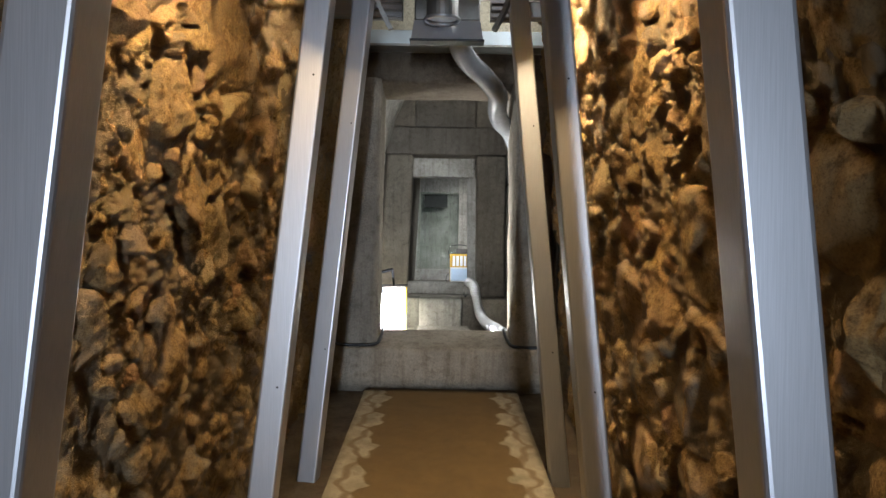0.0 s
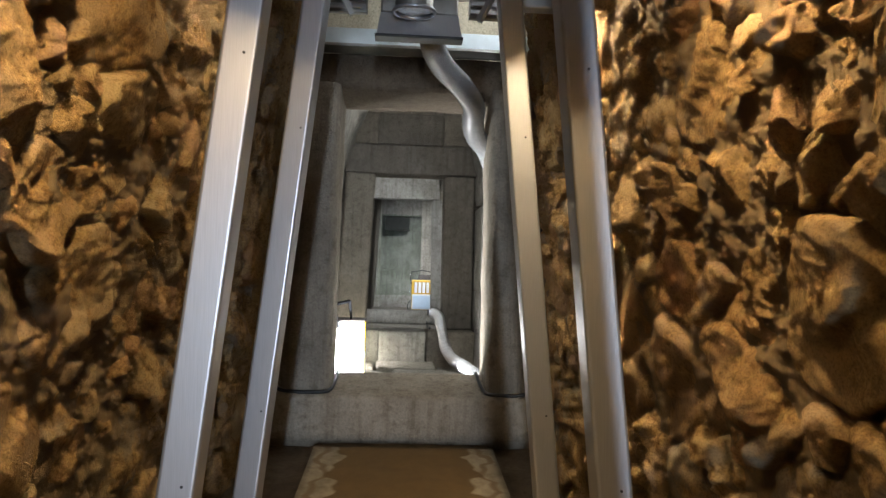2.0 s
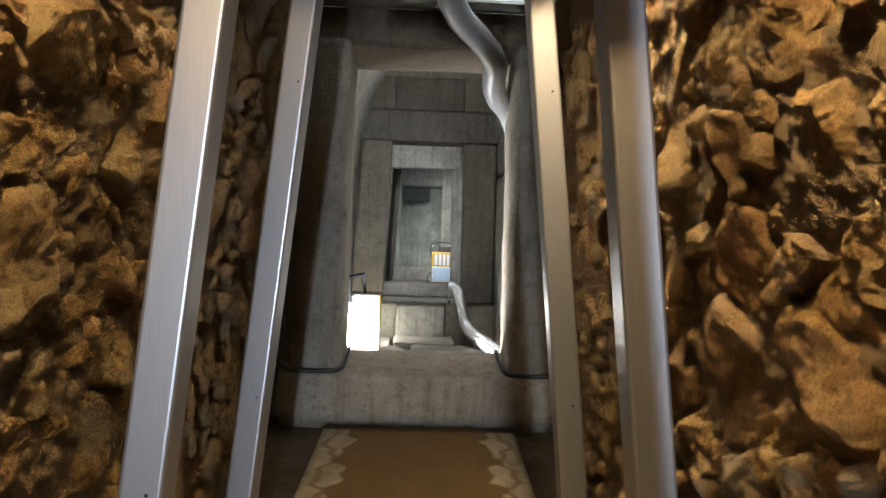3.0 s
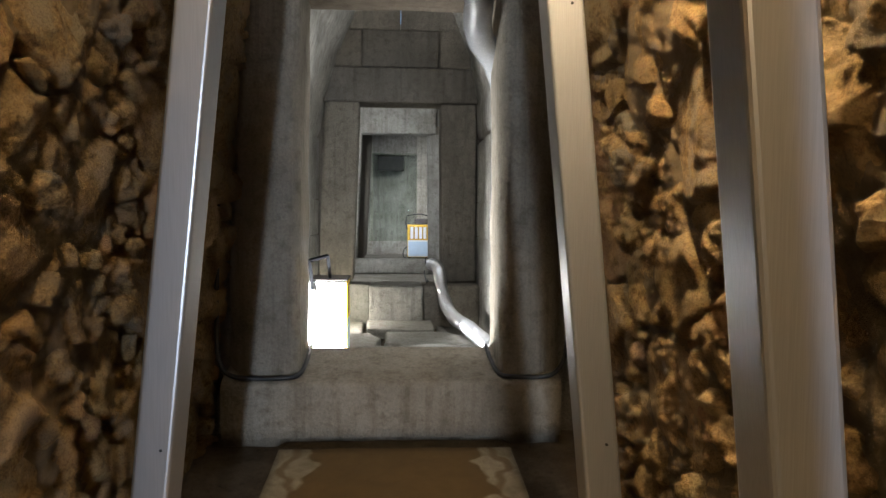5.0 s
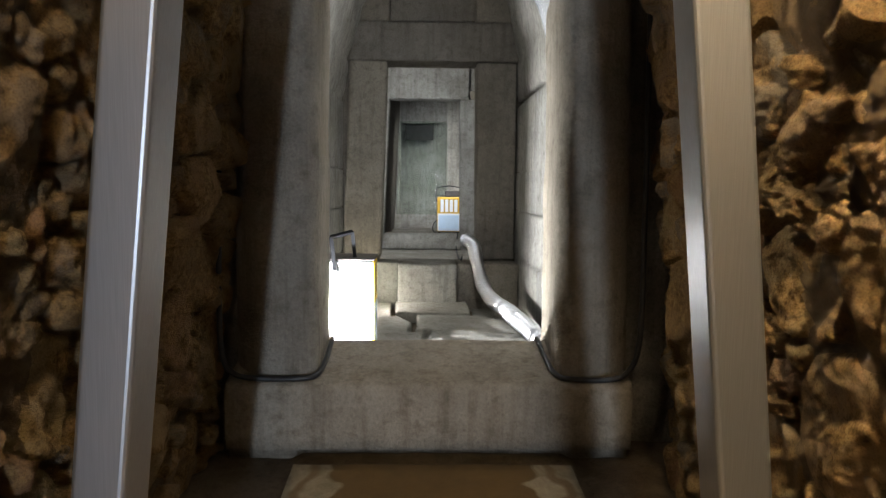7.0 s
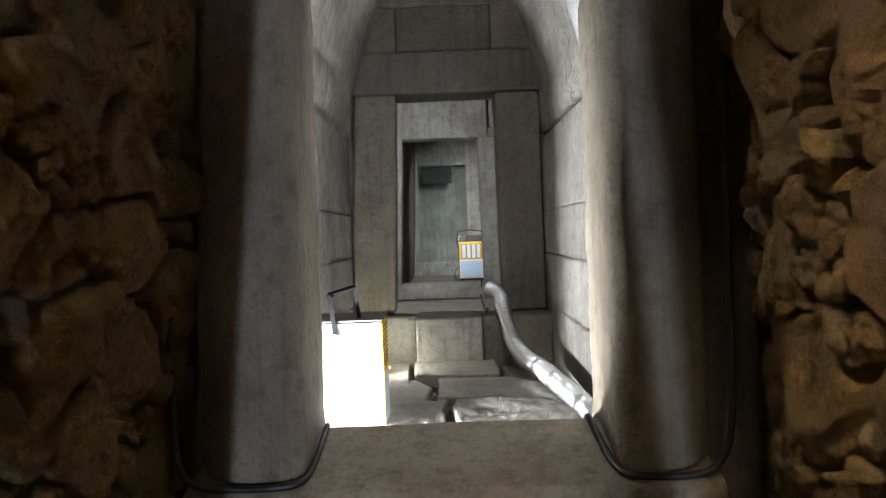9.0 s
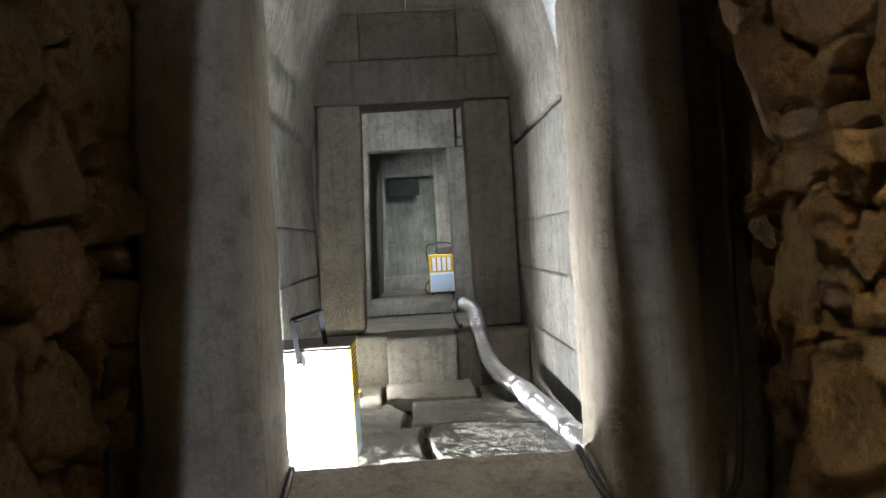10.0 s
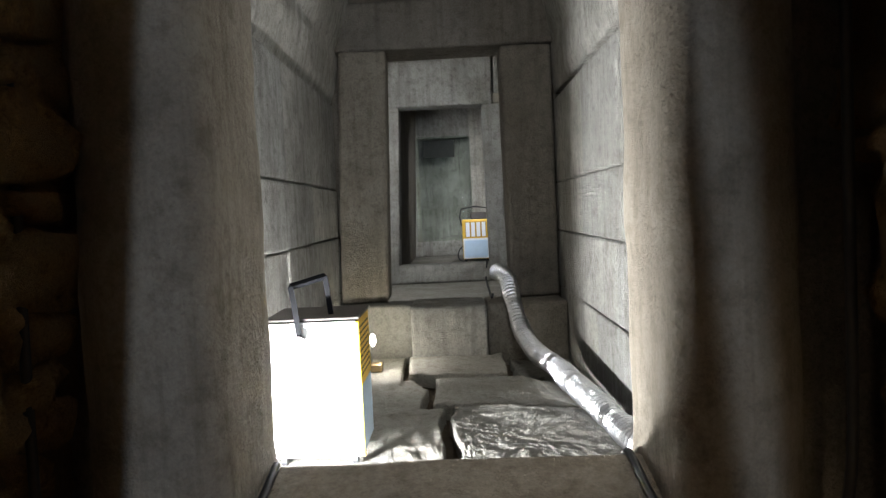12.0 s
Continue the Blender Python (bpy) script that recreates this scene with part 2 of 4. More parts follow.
def cbox(x0, x1, y0, y1, z0, z1, c=0.008, jitter=0.0, seg=1, bm=None, rnd=random):
    """A box with bevelled edges, and corners off by jitter."""
    b2 = bmesh.new()
    vs = [b2.verts.new((x + rnd.uniform(-jitter, jitter), y + rnd.uniform(-jitter, jitter), z + rnd.uniform(-jitter, jitter)))
          for x in (x0, x1) for y in (y0, y1) for z in (z0, z1)]
    for q in ((0, 1, 3, 2), (4, 6, 7, 5), (0, 4, 5, 1), (2, 3, 7, 6), (0, 2, 6, 4), (1, 5, 7, 3)):
        b2.faces.new([vs[k] for k in q])
    if c:
        bmesh.ops.bevel(b2, geom=list(b2.edges), offset=c, segments=seg, affect="EDGES", profile=0.5)
    if bm is None:
        return b2
    me = bpy.data.meshes.new("tmp")
    b2.to_mesh(me)
    b2.free()
    bm.from_mesh(me)
    bpy.data.meshes.remove(me)
    return bm


def tube(points, radius, sides=12, bm=None, closed_ends=True, smooth_steps=8, ribs=0.0, rib_len=0.03):
    """A round tube along a smooth line through points; ribs: how far its rings stand out."""
    pts = [Vector(p) for p in points]
    line = []
    for k in range(len(pts) - 1):
        p0, p1, p2, p3 = pts[max(k - 1, 0)], pts[k], pts[k + 1], pts[min(k + 2, len(pts) - 1)]
        for s in range(smooth_steps):
            t = s / smooth_steps
            line.append(0.5 * ((2 * p1) + (p2 - p0) * t + (2 * p0 - 5 * p1 + 4 * p2 - p3) * t * t + (3 * p1 - p0 - 3 * p2 + p3) * t ** 3))
    line.append(pts[-1])
    if ribs:
        dense, step = [], rib_len / 4
        for a, c2 in zip(line, line[1:]):
            k = max(1, round((c2 - a).length / step))
            dense += [a.lerp(c2, j / k) for j in range(k)]
        line = dense + [line[-1]]
    bm = bm or bmesh.new()
    rings, up = [], Vector((0.13, 0.31, 0.94))
    for k, p in enumerate(line):
        d = (line[min(k + 1, len(line) - 1)] - line[max(k - 1, 0)]).normalized()
        u = d.cross(up).normalized()
        w = u.cross(d)
        up = w
        r = radius + (ribs * (1 if k % 4 in (0, 1) else -1) * (0.6 + 0.8 * noise.noise(p * 9)) if ribs else 0)
        r *= 1 + (0.12 * noise.noise(p * 5.0) if ribs else 0)
        rings.append([bm.verts.new(p + r * (1 + (0.07 * noise.noise(Vector((a * 2.2, k * 0.31, 3))) if ribs else 0)) * (math.cos(a) * u + math.sin(a) * w)) for a in [2 * math.pi * j / sides for j in range(sides)]])
    for a, c2 in zip(rings, rings[1:]):
        for j in range(sides):
            bm.faces.new((a[j], a[(j + 1) % sides], c2[(j + 1) % sides], c2[j]))
    if closed_ends:
        bm.faces.new(rings[0][::-1]), bm.faces.new(rings[-1])
    return bm


def sheet(us, vs, place, bm=None):
    """A surface over the grid us x vs."""
    bm = bm or bmesh.new()
    g = [[bm.verts.new(place(u, w)) for w in vs] for u in us]
    for i in range(len(us) - 1):
        for j in range(len(vs) - 1):
            bm.faces.new((g[i][j], g[i + 1][j], g[i + 1][j + 1], g[i][j + 1]))
    return bm


def steps(a, b2, d):
    k = max(1, math.ceil(abs(b2 - a) / d))
    return [a + (b2 - a) * i / k for i in range(k + 1)]


# ---- the gallery: rubble walls, floor, roof ----
def floor_z(y):
    return -0.085 * max(0.0, 6.0 - max(y, 3.4))


def face_left(y, z):
    return -(0.955 + 0.012 * max(0.0, y - 2.5) - 0.09 * (z - 1.1))


def face_right(y, z):
    return 0.78 + 0.047 * max(0.0, min(y, 5.6) - 2.5) + 0.03 * min(1.0, max(0.0, y - 4.6)) + 0.32 * max(0.0, y - 5.45) - 0.09 * (z - 1.1)


def cells(u0, u1, v0, v1, sizes, seed):
    """Packs discs of mixed sizes and returns the power cells round them."""
    rnd = random.Random(seed)
    pts = []
    for r, tries in sizes:
        for _ in range(tries):
            rr = r * rnd.uniform(0.8, 1.2)
            u, w = rnd.uniform(u0, u1), rnd.uniform(v0, v1)
            if all(((u - p[0]) * 0.82) ** 2 + ((w - p[1]) * 1.15) ** 2 > (0.88 * (rr + p[2])) ** 2 for p in pts):
                pts.append((u, w, rr))
    out = []
    for u, w, r in pts:
        poly = [Vector((u + 2.6 * r * math.cos(a), w + 1.9 * r * math.sin(a))) for a in [2 * math.pi * k / 10 + 0.3 for k in range(10)]]
        for p in pts:
            d2 = (p[0] - u) ** 2 + (p[1] - w) ** 2
            if d2 == 0 or d2 > (2.6 * (r + p[2])) ** 2:
                continue
            t = (d2 + r * r - p[2] * p[2]) / (2 * d2)
            nrm = Vector((p[0] - u, p[1] - w))
            q = Vector((u, w)) + nrm * t
            cut = []
            for a, c2 in zip(poly, poly[1:] + poly[:1]):
                da, dc = (a - q).dot(nrm), (c2 - q).dot(nrm)
                if da <= 0:
                    cut.append(a)
                if (da < 0) != (dc < 0) and da != dc:
                    cut.append(a.lerp(c2, da / (da - dc)))
            poly = cut
            if len(poly) < 3:
                break
        if len(poly) >= 3:
            out.append((Vector((u, w)), r, poly))
    return out


def boulder(centre, r, poly, place, rnd, bm, n_round=18, gap=0.012, proud=0.05):
    """One rough stone that fills a cell of the wall; place(u, w, out) gives a point out metres in front of the wall's face."""
    mid = sum(poly, Vector((0, 0))) / len(poly)
    ring = []
    per = [(a, c2) for a, c2 in zip(poly, poly[1:] + poly[:1])]
    for k in range(n_round):
        ang = 2 * math.pi * k / n_round
        d = Vector((math.cos(ang), math.sin(ang)))
        far = 3 * r
        for a, c2 in per:
            e = c2 - a
            den = d.x * e.y - d.y * e.x
            if abs(den) < 1e-9:
                continue
            s = ((a - mid).x * e.y - (a - mid).y * e.x) / den
            t = ((a - mid).x * d.y - (a - mid).y * d.x) / den
            if s > 0 and -0.001 <= t <= 1.001:
                far = min(far, s)
        ring.append((d, far))
    far = [f for _, f in ring]
    soft = [0.15 * far[k - 1] + 0.7 * far[k] + 0.15 * far[(k + 1) % n_round] for k in range(n_round)]
    out0 = rnd.uniform(-0.35, 0.40) * proud
    seed = Vector((rnd.uniform(0, 90), rnd.uniform(0, 90), rnd.uniform(0, 90)))
    rough = rnd.uniform(0.22, 0.42) * min(r, 0.10)
    planes = [(0.0, rnd.uniform(-0.25, 0.25), rnd.uniform(-0.30, 0.20))]
    for k in range(rnd.randint(3, 5)):
        ang = rnd.uniform(0, 2 * math.pi)
        g = rnd.uniform(0.5, 1.5)
        planes.append((rnd.uniform(0.12, 0.62) * r * g, -g * math.cos(ang), -g * math.sin(ang)))
    levels = [(1.04, -0.14), (1.02, -0.07), (1.0, -0.030), (0.965, -0.012), (0.92, -0.003)]
    levels += [(q, 0) for q in ((0.85, 0.77, 0.69, 0.61, 0.53, 0.45, 0.37, 0.29, 0.20, 0.11) if n_round > 20 else (0.78, 0.58, 0.38, 0.18))]
    size = max(r, 0.05)
    rows = []
    for s, h in levels:
        row = []
        for (d, _), f in zip(ring, soft):
            rad = max(0.010, f - gap) * s
            p = mid + d * rad
            o = out0 + h + max(-0.032, min(c0 + gu * (p.x - mid.x) + gw * (p.y - mid.y) for c0, gu, gw in planes))
            q = Vector((p.x, p.y, o))
            j = noise.noise_vector(q * (0.6 / size) + seed) * rough
            if h > -0.1:
                j += noise.noise_vector(q * (1.6 / size) + seed) * rough * 0.6 + noise.noise_vector(q * 34 + seed) * 0.0075 + noise.noise_vector(q * 80 + seed) * 0.0045
            else:
                j *= 0
            row.append(bm.verts.new(place(q.x + j.x * 0.8, q.y + j.y * 0.8, min(q.z + j.z * 1.2, 0.075))))
        rows.append(row)
    for a, c2 in zip(rows, rows[1:]):
        for k in range(n_round):
            bm.faces.new((a[k], a[(k + 1) % n_round], c2[(k + 1) % n_round], c2[k]))
    bm.faces.new(rows[-1])


def rubble_wall(name, face, inward, seed, label):
    """A wall of field stones in earth mortar, with the stones nearest the walk as pieces of their own."""
    def place(u, w, out):
        return Vector((face(u, w) + inward * out, u, w))

    def backing(u, w):
        p = Vector((0, u, w))
        o = -0.034 + 0.026 * noise.noise(p * 5) + 0.022 * noise.noise(p * 13) + 0.014 * noise.noise(p * 31) + 0.010 * noise.noise(p * 70) - (0.045 if u > 4.4 else 0)
        return place(u, w, o)

    bm = sheet(steps(0.2, 6.3, 0.016), steps(-0.6, 3.3, 0.016), backing)
    ring = [place(u, w, -0.5) for u, w in ((0.2, -0.6), (6.3, -0.6), (6.3, 3.3), (0.2, 3.3))]
    vs = [bm.verts.new(p) for p in ring]
    bm.faces.new(vs)
    wall = thing(name, bm, EARTH, label, "wall", kind="structure")
    rnd = random.Random(seed)
    pieces, rest = [], bmesh.new()
    sizes = ((0.200, 420), (0.145, 420), (0.105, 900), (0.07, 3000), (0.045, 9000))
    for c, r, poly in cells(0.9, 6.1, -0.35, 3.2, sizes, seed):
        near = 1.5 < c.x < 5.95 and 0.45 < c.y < 2.35 and r > 0.055
        pieces.append((c, r, poly, near))
    pieces.sort(key=lambda q: -q[1])
    count = 0
    for c, r, poly, near in pieces:
        late = c.x > 4.4
        gap, proud = (0.009, 0.06) if late else (0.003, 0.060)
        if near and count < 290:
            bm = bmesh.new()
            boulder(c, r, poly, place, rnd, bm, 34, gap, proud)
            part("stone", bm, RUBBLE, wall)
            count += 1
        else:
            boulder(c, r, poly, place, rnd, rest, 12 if r < 0.07 else 16, gap, proud)
    o = part("small_stones", rest, RUBBLE_FILL, wall, "small rubble stones set in earth mortar")
    o["kind"] = "stuff"
    return wall


# dirt floor of the gallery
def dirt(x, y):
    return Vector((x, y, floor_z(y) - 0.02 + 0.012 * noise.noise(Vector((x * 5, y * 5, 0))) - (0.03 if abs(x) > 0.7 else 0)))


ground = thing("ground", sheet([-400, -60, -8, 8, 60, 400], [-400, -60, -12, 18, 60, 400], lambda x, y: Vector((x, y, -0.62))), GRASS,
               "bare dry ground outside the mound", "ground", kind="structure")
floor_gallery = thing("floor", sheet(steps(-1.5, 1.5, 0.06), steps(-9.0, 6.6, 0.06), dirt), DUST,
                      "dusty trodden dark earth floor of the passage", "floor", kind="structure", smooth=True)
bm = sheet(steps(-0.67, 0.67, 0.05), steps(-1.0, 5.85, 0.07),
           lambda x, y: Vector((x, y, floor_z(y) + 0.012 + 0.006 * noise.noise(Vector((x * 3, y * 3, 4))))))
geo = bmesh.ops.extrude_face_region(bm, geom=list(bm.faces))
bmesh.ops.translate(bm, vec=(0, 0, -0.014), verts=[q for q in geo["geom"] if isinstance(q, bmesh.types.BMVert)])
carpet = thing("carpet", bm, CARPET, "brown carpet runner with a cream vine border on the passage floor", "carpet", smooth=True)

wall_left = rubble_wall("wall_left", face_left, 1, 11, "leaning wall of ochre rubble stones in earth mortar")
wall_right = rubble_wall("wall_right", face_right, -1, 23, "leaning wall of ochre rubble stones in earth mortar")

# plain continuation behind the walker, and the shelter's roof
for nm, x0, x1 in (("wall_back_left", -1.5, -0.95), ("wall_back_right", 0.80, 1.4)):
    thing(nm, cbox(x0, x1, -8.2, 0.95, -0.6, 3.3, 0.02), EARTH, "plain earth-rendered wall of the entrance passage", "wall", kind="structure")
# unseen end wall, its slit sized to shape the entrance light
for nm, x0, x1, z0, z1 in (("wall_entrance_left", -1.5, 0.38, -0.6, 3.62), ("wall_entrance_right", 0.62, 1.4, -0.6, 3.62), ("wall_entrance_top", 0.38, 0.62, 2.2, 3.62)):
    thing(nm, cbox(x0, x1, -8.5, -8.22, z0, z1, 0.0), PLASTER, "unseen plain wall that leaves a slit for the entrance light", "wall", kind="structure")
thing("roof", cbox(-2.6, 2.6, -8.4, 6.9, 3.62, 3.74, 0.01), ROOF, "flat pale sheet roof of the shelter", "roof", kind="structure")
for nm, x0, x1, y0, y1 in (("parapet_left", -1.75, -1.10, -8.2, 6.35), ("parapet_right", 0.95, 1.6, -8.2, 4.7), ("parapet_corner", 0.95, 1.6, 6.1, 6.35)):
    thing(nm, cbox(x0, x1, y0, y1, 3.25, 3.62, 0.004), PLASTER, "cream plastered upper wall of the shelter", "wall", kind="structure")


# ---- aluminium posts ----
LEAN_POST, TUBE = 0.10, 0.12


def post_pair(y, left, right, twist):
    for inner, sgn, twist in ((left, -1, twist), (right, 1, 0.0)):
        ob = base("support_post", "leaning brushed aluminium square post standing on the passage floor", "post", "posts along the passage", at=(inner, y, floor_z(y)))
        z0, z1 = floor_z(y) - 0.06, 3.30
        bm = bmesh.new()
        half, rad = TUBE / 2, 0.012
        prof = []
        for qx, qy, a0 in ((1, 1, 0), (-1, 1, 90), (-1, -1, 180), (1, -1, 270)):
            for a in (0, 30, 60, 90):
                t = radians(a0 + a)
                prof.append((qx * (half - rad) + rad * math.cos(t), qy * (half - rad) + rad * math.sin(t)))
        rows = []
        for z in (z0, 0.8, 1.6, 2.4, z1):
            cx = inner + sgn * half - sgn * LEAN_POST * (z - 1.25)
            rows.append([bm.verts.new((cx + px * math.cos(twist) - py * math.sin(twist), y + half + px * math.sin(twist) + py * math.cos(twist), z)) for px, py in prof])
        for a, c2 in zip(rows, rows[1:]):
            for k in range(16):
                bm.faces.new((a[k], a[(k + 1) % 16], c2[(k + 1) % 16], c2[k]))
        bm.faces.new(rows[0][::-1]), bm.faces.new(rows[-1])
        part("tube", bm, ALU, ob)
        for z in (0.62, 2.02):
            cx = inner + sgn * half - sgn * LEAN_POST * (z - 1.25)
            part("screw", tube([(cx + 0.02, y - 0.003, z), (cx + 0.02, y + 0.004, z)], 0.005, 8, smooth_steps=1), BLACK, ob)
    beam = base("cross_beam", "grey metal cross beam joining two leaning posts", "beam", "beams over the passage", at=(-0.05, y, 2.95))
    part("tube", cbox(-0.50, 0.40, y + 0.01, y + 0.11, 2.92, 3.02, 0.006), STEEL, beam)
    for s, x in ((1, -0.46), (-1, 0.41)):
        part("bracket", tube([(x, y + 0.02, 2.92), (x + s * 0.04, y + 0.02, 2.76), (x + s * 0.115, y + 0.02, 2.61)], 0.02, 4, smooth_steps=3), STEEL, beam)
    for x0, x1 in ((-0.80, -0.56), (0.46, 0.72)):
        part("strut", cbox(x0, x1, y + 0.03, y + 0.11, 2.70, 2.80, 0.006), STEEL, beam)


for y, left, right, twist in ((1.08, -0.642, 0.492, 0.0), (2.98, -0.628, 0.546, 0.0), (4.125, -0.617, 0.545, -0.10)):
    post_pair(y, left, right, twist)

# ---- outer doorway ----
Z_SILL, Y0, Y1 = 0.335, 6.05, 6.66


def column(name, sgn):
    """A door pier with rounded front corners, leaning in a little."""
    rnd = Vector((sgn * 7.0, 0, 0))

    def outline(z):
        k = (z - Z_SILL) / 2.3
        xi, xo = (0.592 if sgn < 0 else 0.634) - 0.012 * k, 1.045 - 0.03 * k
        pts = []
        for a in range(0, 91, 10):
            t = radians(a)
            pts.append((xo - 0.27 + 0.27 * math.cos(t), Y0 + 0.24 - 0.24 * math.sin(t)))
        for a in range(90, 181, 10):
            t = radians(a)
            pts.append((xi + 0.08 + 0.08 * math.cos(t), Y0 + 0.09 - 0.09 * math.sin(t)))
        pts += [(xi + 0.012 * q, Y0 + 0.09 + (Y1 - Y0 - 0.12) * q) for q in (0.2, 0.4, 0.6, 0.8, 0.97)]
        pts += [(xi + 0.04, Y1), (xo, Y1)]
        return pts

    bm = bmesh.new()
    rows = []
    for z in steps(Z_SILL + 0.002, 2.80, 0.06):
        row = []
        for x, y in outline(z):
            p = Vector((sgn * x, y, z))
            j = noise.noise_vector(p * 3 + rnd) * 0.010 + noise.noise_vector(p * 11 + rnd) * 0.005
            row.append(bm.verts.new(p + Vector((j.x, j.y, 0))))
        rows.append(row)
    k = len(rows[0])
    for a, c2 in zip(rows, rows[1:]):
        for q in range(k):
            bm.faces.new((a[q], a[(q + 1) % k], c2[(q + 1) % k], c2[q]))
    bm.faces.new(rows[0][::-1]), bm.faces.new(rows[-1])
    return thing(name, bm, COLUMN, "rounded grey stone door pier of the outer doorway", "pillar", "outer door piers", smooth=True)


column("door_pier", -1)
column("door_pier", 1)


def rounded_beam(name, x0, x1, prof, mat, label, category, kind=""):
    """A stone swept along x with the outline prof in y and z, slightly uneven."""
    bm = bmesh.new()
    rows = []
    for x in steps(x0, x1, 0.05):
        row = []
        for y, z in prof:
            p = Vector((x, y, z))
            j = noise.noise_vector(p * 3.1) * 0.012 + noise.noise_vector(p * 12) * 0.005
            row.append(bm.verts.new(p + Vector((0, j.y, j.z * 0.5))))
        rows.append(row)
    k = len(prof)
    for a, c2 in zip(rows, rows[1:]):
        for q in range(k):
            bm.faces.new((a[q], a[(q + 1) % k], c2[(q + 1) % k], c2[q]))
    bm.faces.new(rows[0][::-1]), bm.faces.new(rows[-1])
    return thing(name, bm, mat, label, category, kind=kind, smooth=True)


def arc(cy, cz, r, a0, a1, k=5):
    return [(cy + r * math.cos(radians(a0 + (a1 - a0) * i / k)), cz + r * math.sin(radians(a0 + (a1 - a0) * i / k))) for i in range(k + 1)]


rounded_beam("threshold", -1.03, 1.0, [(6.58, -0.05), (6.05, -0.05), (6.04, 0.0), (5.985, 0.02), (5.975, 0.10), (5.975, 0.24)] + arc(6.03, 0.31, 0.055, 180, 90) +
             [(6.12, 0.385), (6.25, 0.415), (6.4, 0.443), (6.50, 0.458), (6.545, 0.448), (6.57, 0.41), (6.58, 0.2)], COLUMN,
             "worn grey stone threshold block of the outer doorway", "threshold")
rounded_beam("lintel", -1.3, 1.3, [(6.70, 2.745), (6.6, 2.74), (6.4, 2.745), (6.2, 2.765)] + arc(6.15, 2.815, 0.05, 270, 180) + [(6.09, 2.9), (6.07, 3.03), (6.70, 3.03)], LINTEL,
             "dark weathered stone lintel over the outer doorway", "lintel")
for nm, x0, x1 in (("facade_left", -1.6, -1.03), ("facade_right", 1.03, 1.6)):
    thing(nm, cbox(x0, x1, 6.28, 6.66, -0.1, 3.05, 0.01), JAMB, "rough stone facade beside the doorway", "wall", kind="structure")
thing("facade_top", cbox(-1.6, 1.6, 6.35, 6.66, 3.055, 3.62, 0.01), PLASTER, "cream plastered wall above the doorway", "wall", kind="structure")
beam = base("painted_beam", "pale blue painted steel beam over the doorway", "beam", at=(0, 6, 3.1))
part("web", cbox(-1.05, 1.02, 5.92, 6.04, 3.06, 3.19, 0.004), BLUEBEAM, beam)
part("flange", cbox(-1.05, 1.02, 5.88, 6.08, 3.035, 3.058, 0.003), STEEL, beam, "grey lower flange")

# ---- vaulted chamber ----
HALF, SPRING, RISE, CX = 0.945, 2.25, 1.95, -0.005
CY0, CY1 = 6.66, 10.0


def vault(a):
    t = radians(a)
    lean = 0.25 * math.sin(t) * max(0.0, -math.cos(t))   # the west haunch stands in a little further
    return Vector((CX + HALF * math.cos(t) + lean, SPRING + RISE * math.sin(t)))


def ashlar_wall(name, x_face, sgn, rows):
    wall = base(name, "side wall of large pale ashlar blocks with fine joints", "wall", kind="structure")
    part("backing", cbox(min(x_face + sgn * 0.20, x_face + sgn * 0.5), max(x_face + sgn * 0.20, x_face + sgn * 0.5), CY0, CY1 + 0.6, -0.1, 2.6, 0), JAMB, wall)
    rnd = random.Random(5 + sgn)
    for (z0, z1), cuts in rows:
        ys = [CY0, *cuts, CY1 + 0.12]
        for y0, y1 in zip(ys, ys[1:]):
            o = rnd.uniform(-0.006, 0.006)
            xs = sorted((x_face + sgn * o, x_face + sgn * 0.22))
            part("block", cbox(xs[0], xs[1], y0 + 0.005, y1 - 0.005, z0 + 0.005, z1 - 0.005, 0.012, 0.004, rnd=rnd), ASHLAR, wall)
    return wall


ashlar_wall("wall_west", CX - HALF, -1, [((0.0, 0.62), (8.2, 9.4)), ((0.62, 1.10), (8.30, 9.75)), ((1.10, 1.515), (9.1,)), ((1.515, 2.255), (8.38, 9.6))])
ashlar_wall("wall_east", CX + HALF, 1, [((0.0, 0.60), (8.6,)), ((0.60, 1.085), (8.05, 9.67)), ((1.085, 1.495), (8.93,)), ((1.495, 2.205), (7.9, 8.87))])

ceiling = bmesh.new()
rnd = random.Random(9)
angles = [0.3, 12.5, 29, 47, 68, 90, 112, 133, 151, 167.5, 179.7]
for i, (a0, a1) in enumerate(zip(angles, angles[1:])):
    ys = [CY0, *sorted(rnd.uniform(7.6, 9.8) for _ in range(2)), CY1 + 0.15]
    for y0, y1 in zip(ys, ys[1:]):
        if y1 - y0 < 0.06:
            continue
        o = rnd.uniform(0, 0.008)
        sub = [a0 + (a1 - a0) * k / 4 for k in range(5)]
        inner, outer = [], []
        for k, a in enumerate(sub):
            p = vault(a)
            d = (p - Vector((CX, SPRING - 0.1))).normalized()
            tuck = 0.024 if k in (0, 4) else 0
            inner.append(p + d * (o + tuck)), outer.append(p + d * 0.28)
        loops = [[ceiling.verts.new((q.x, y, q.y)) for q in inner + outer[::-1]] for y in (y0 + 0.004, y1 - 0.004)]
        for k in range(10):
            ceiling.faces.new((loops[0][k], loops[0][(k + 1) % 10], loops[1][(k + 1) % 10], loops[1][k]))
        ceiling.faces.new(loops[0][::-1]), ceiling.faces.new(loops[1])
thing("ceiling", ceiling, ASHLAR, "tall arched vault of pale stone courses", "ceiling", kind="structure")
thing("vault_cover", cbox(-1.6, 1.6, 6.5, 10.6, 4.5, 4.9, 0.02), EARTH, "earth fill over the vault", "roof", kind="structure")
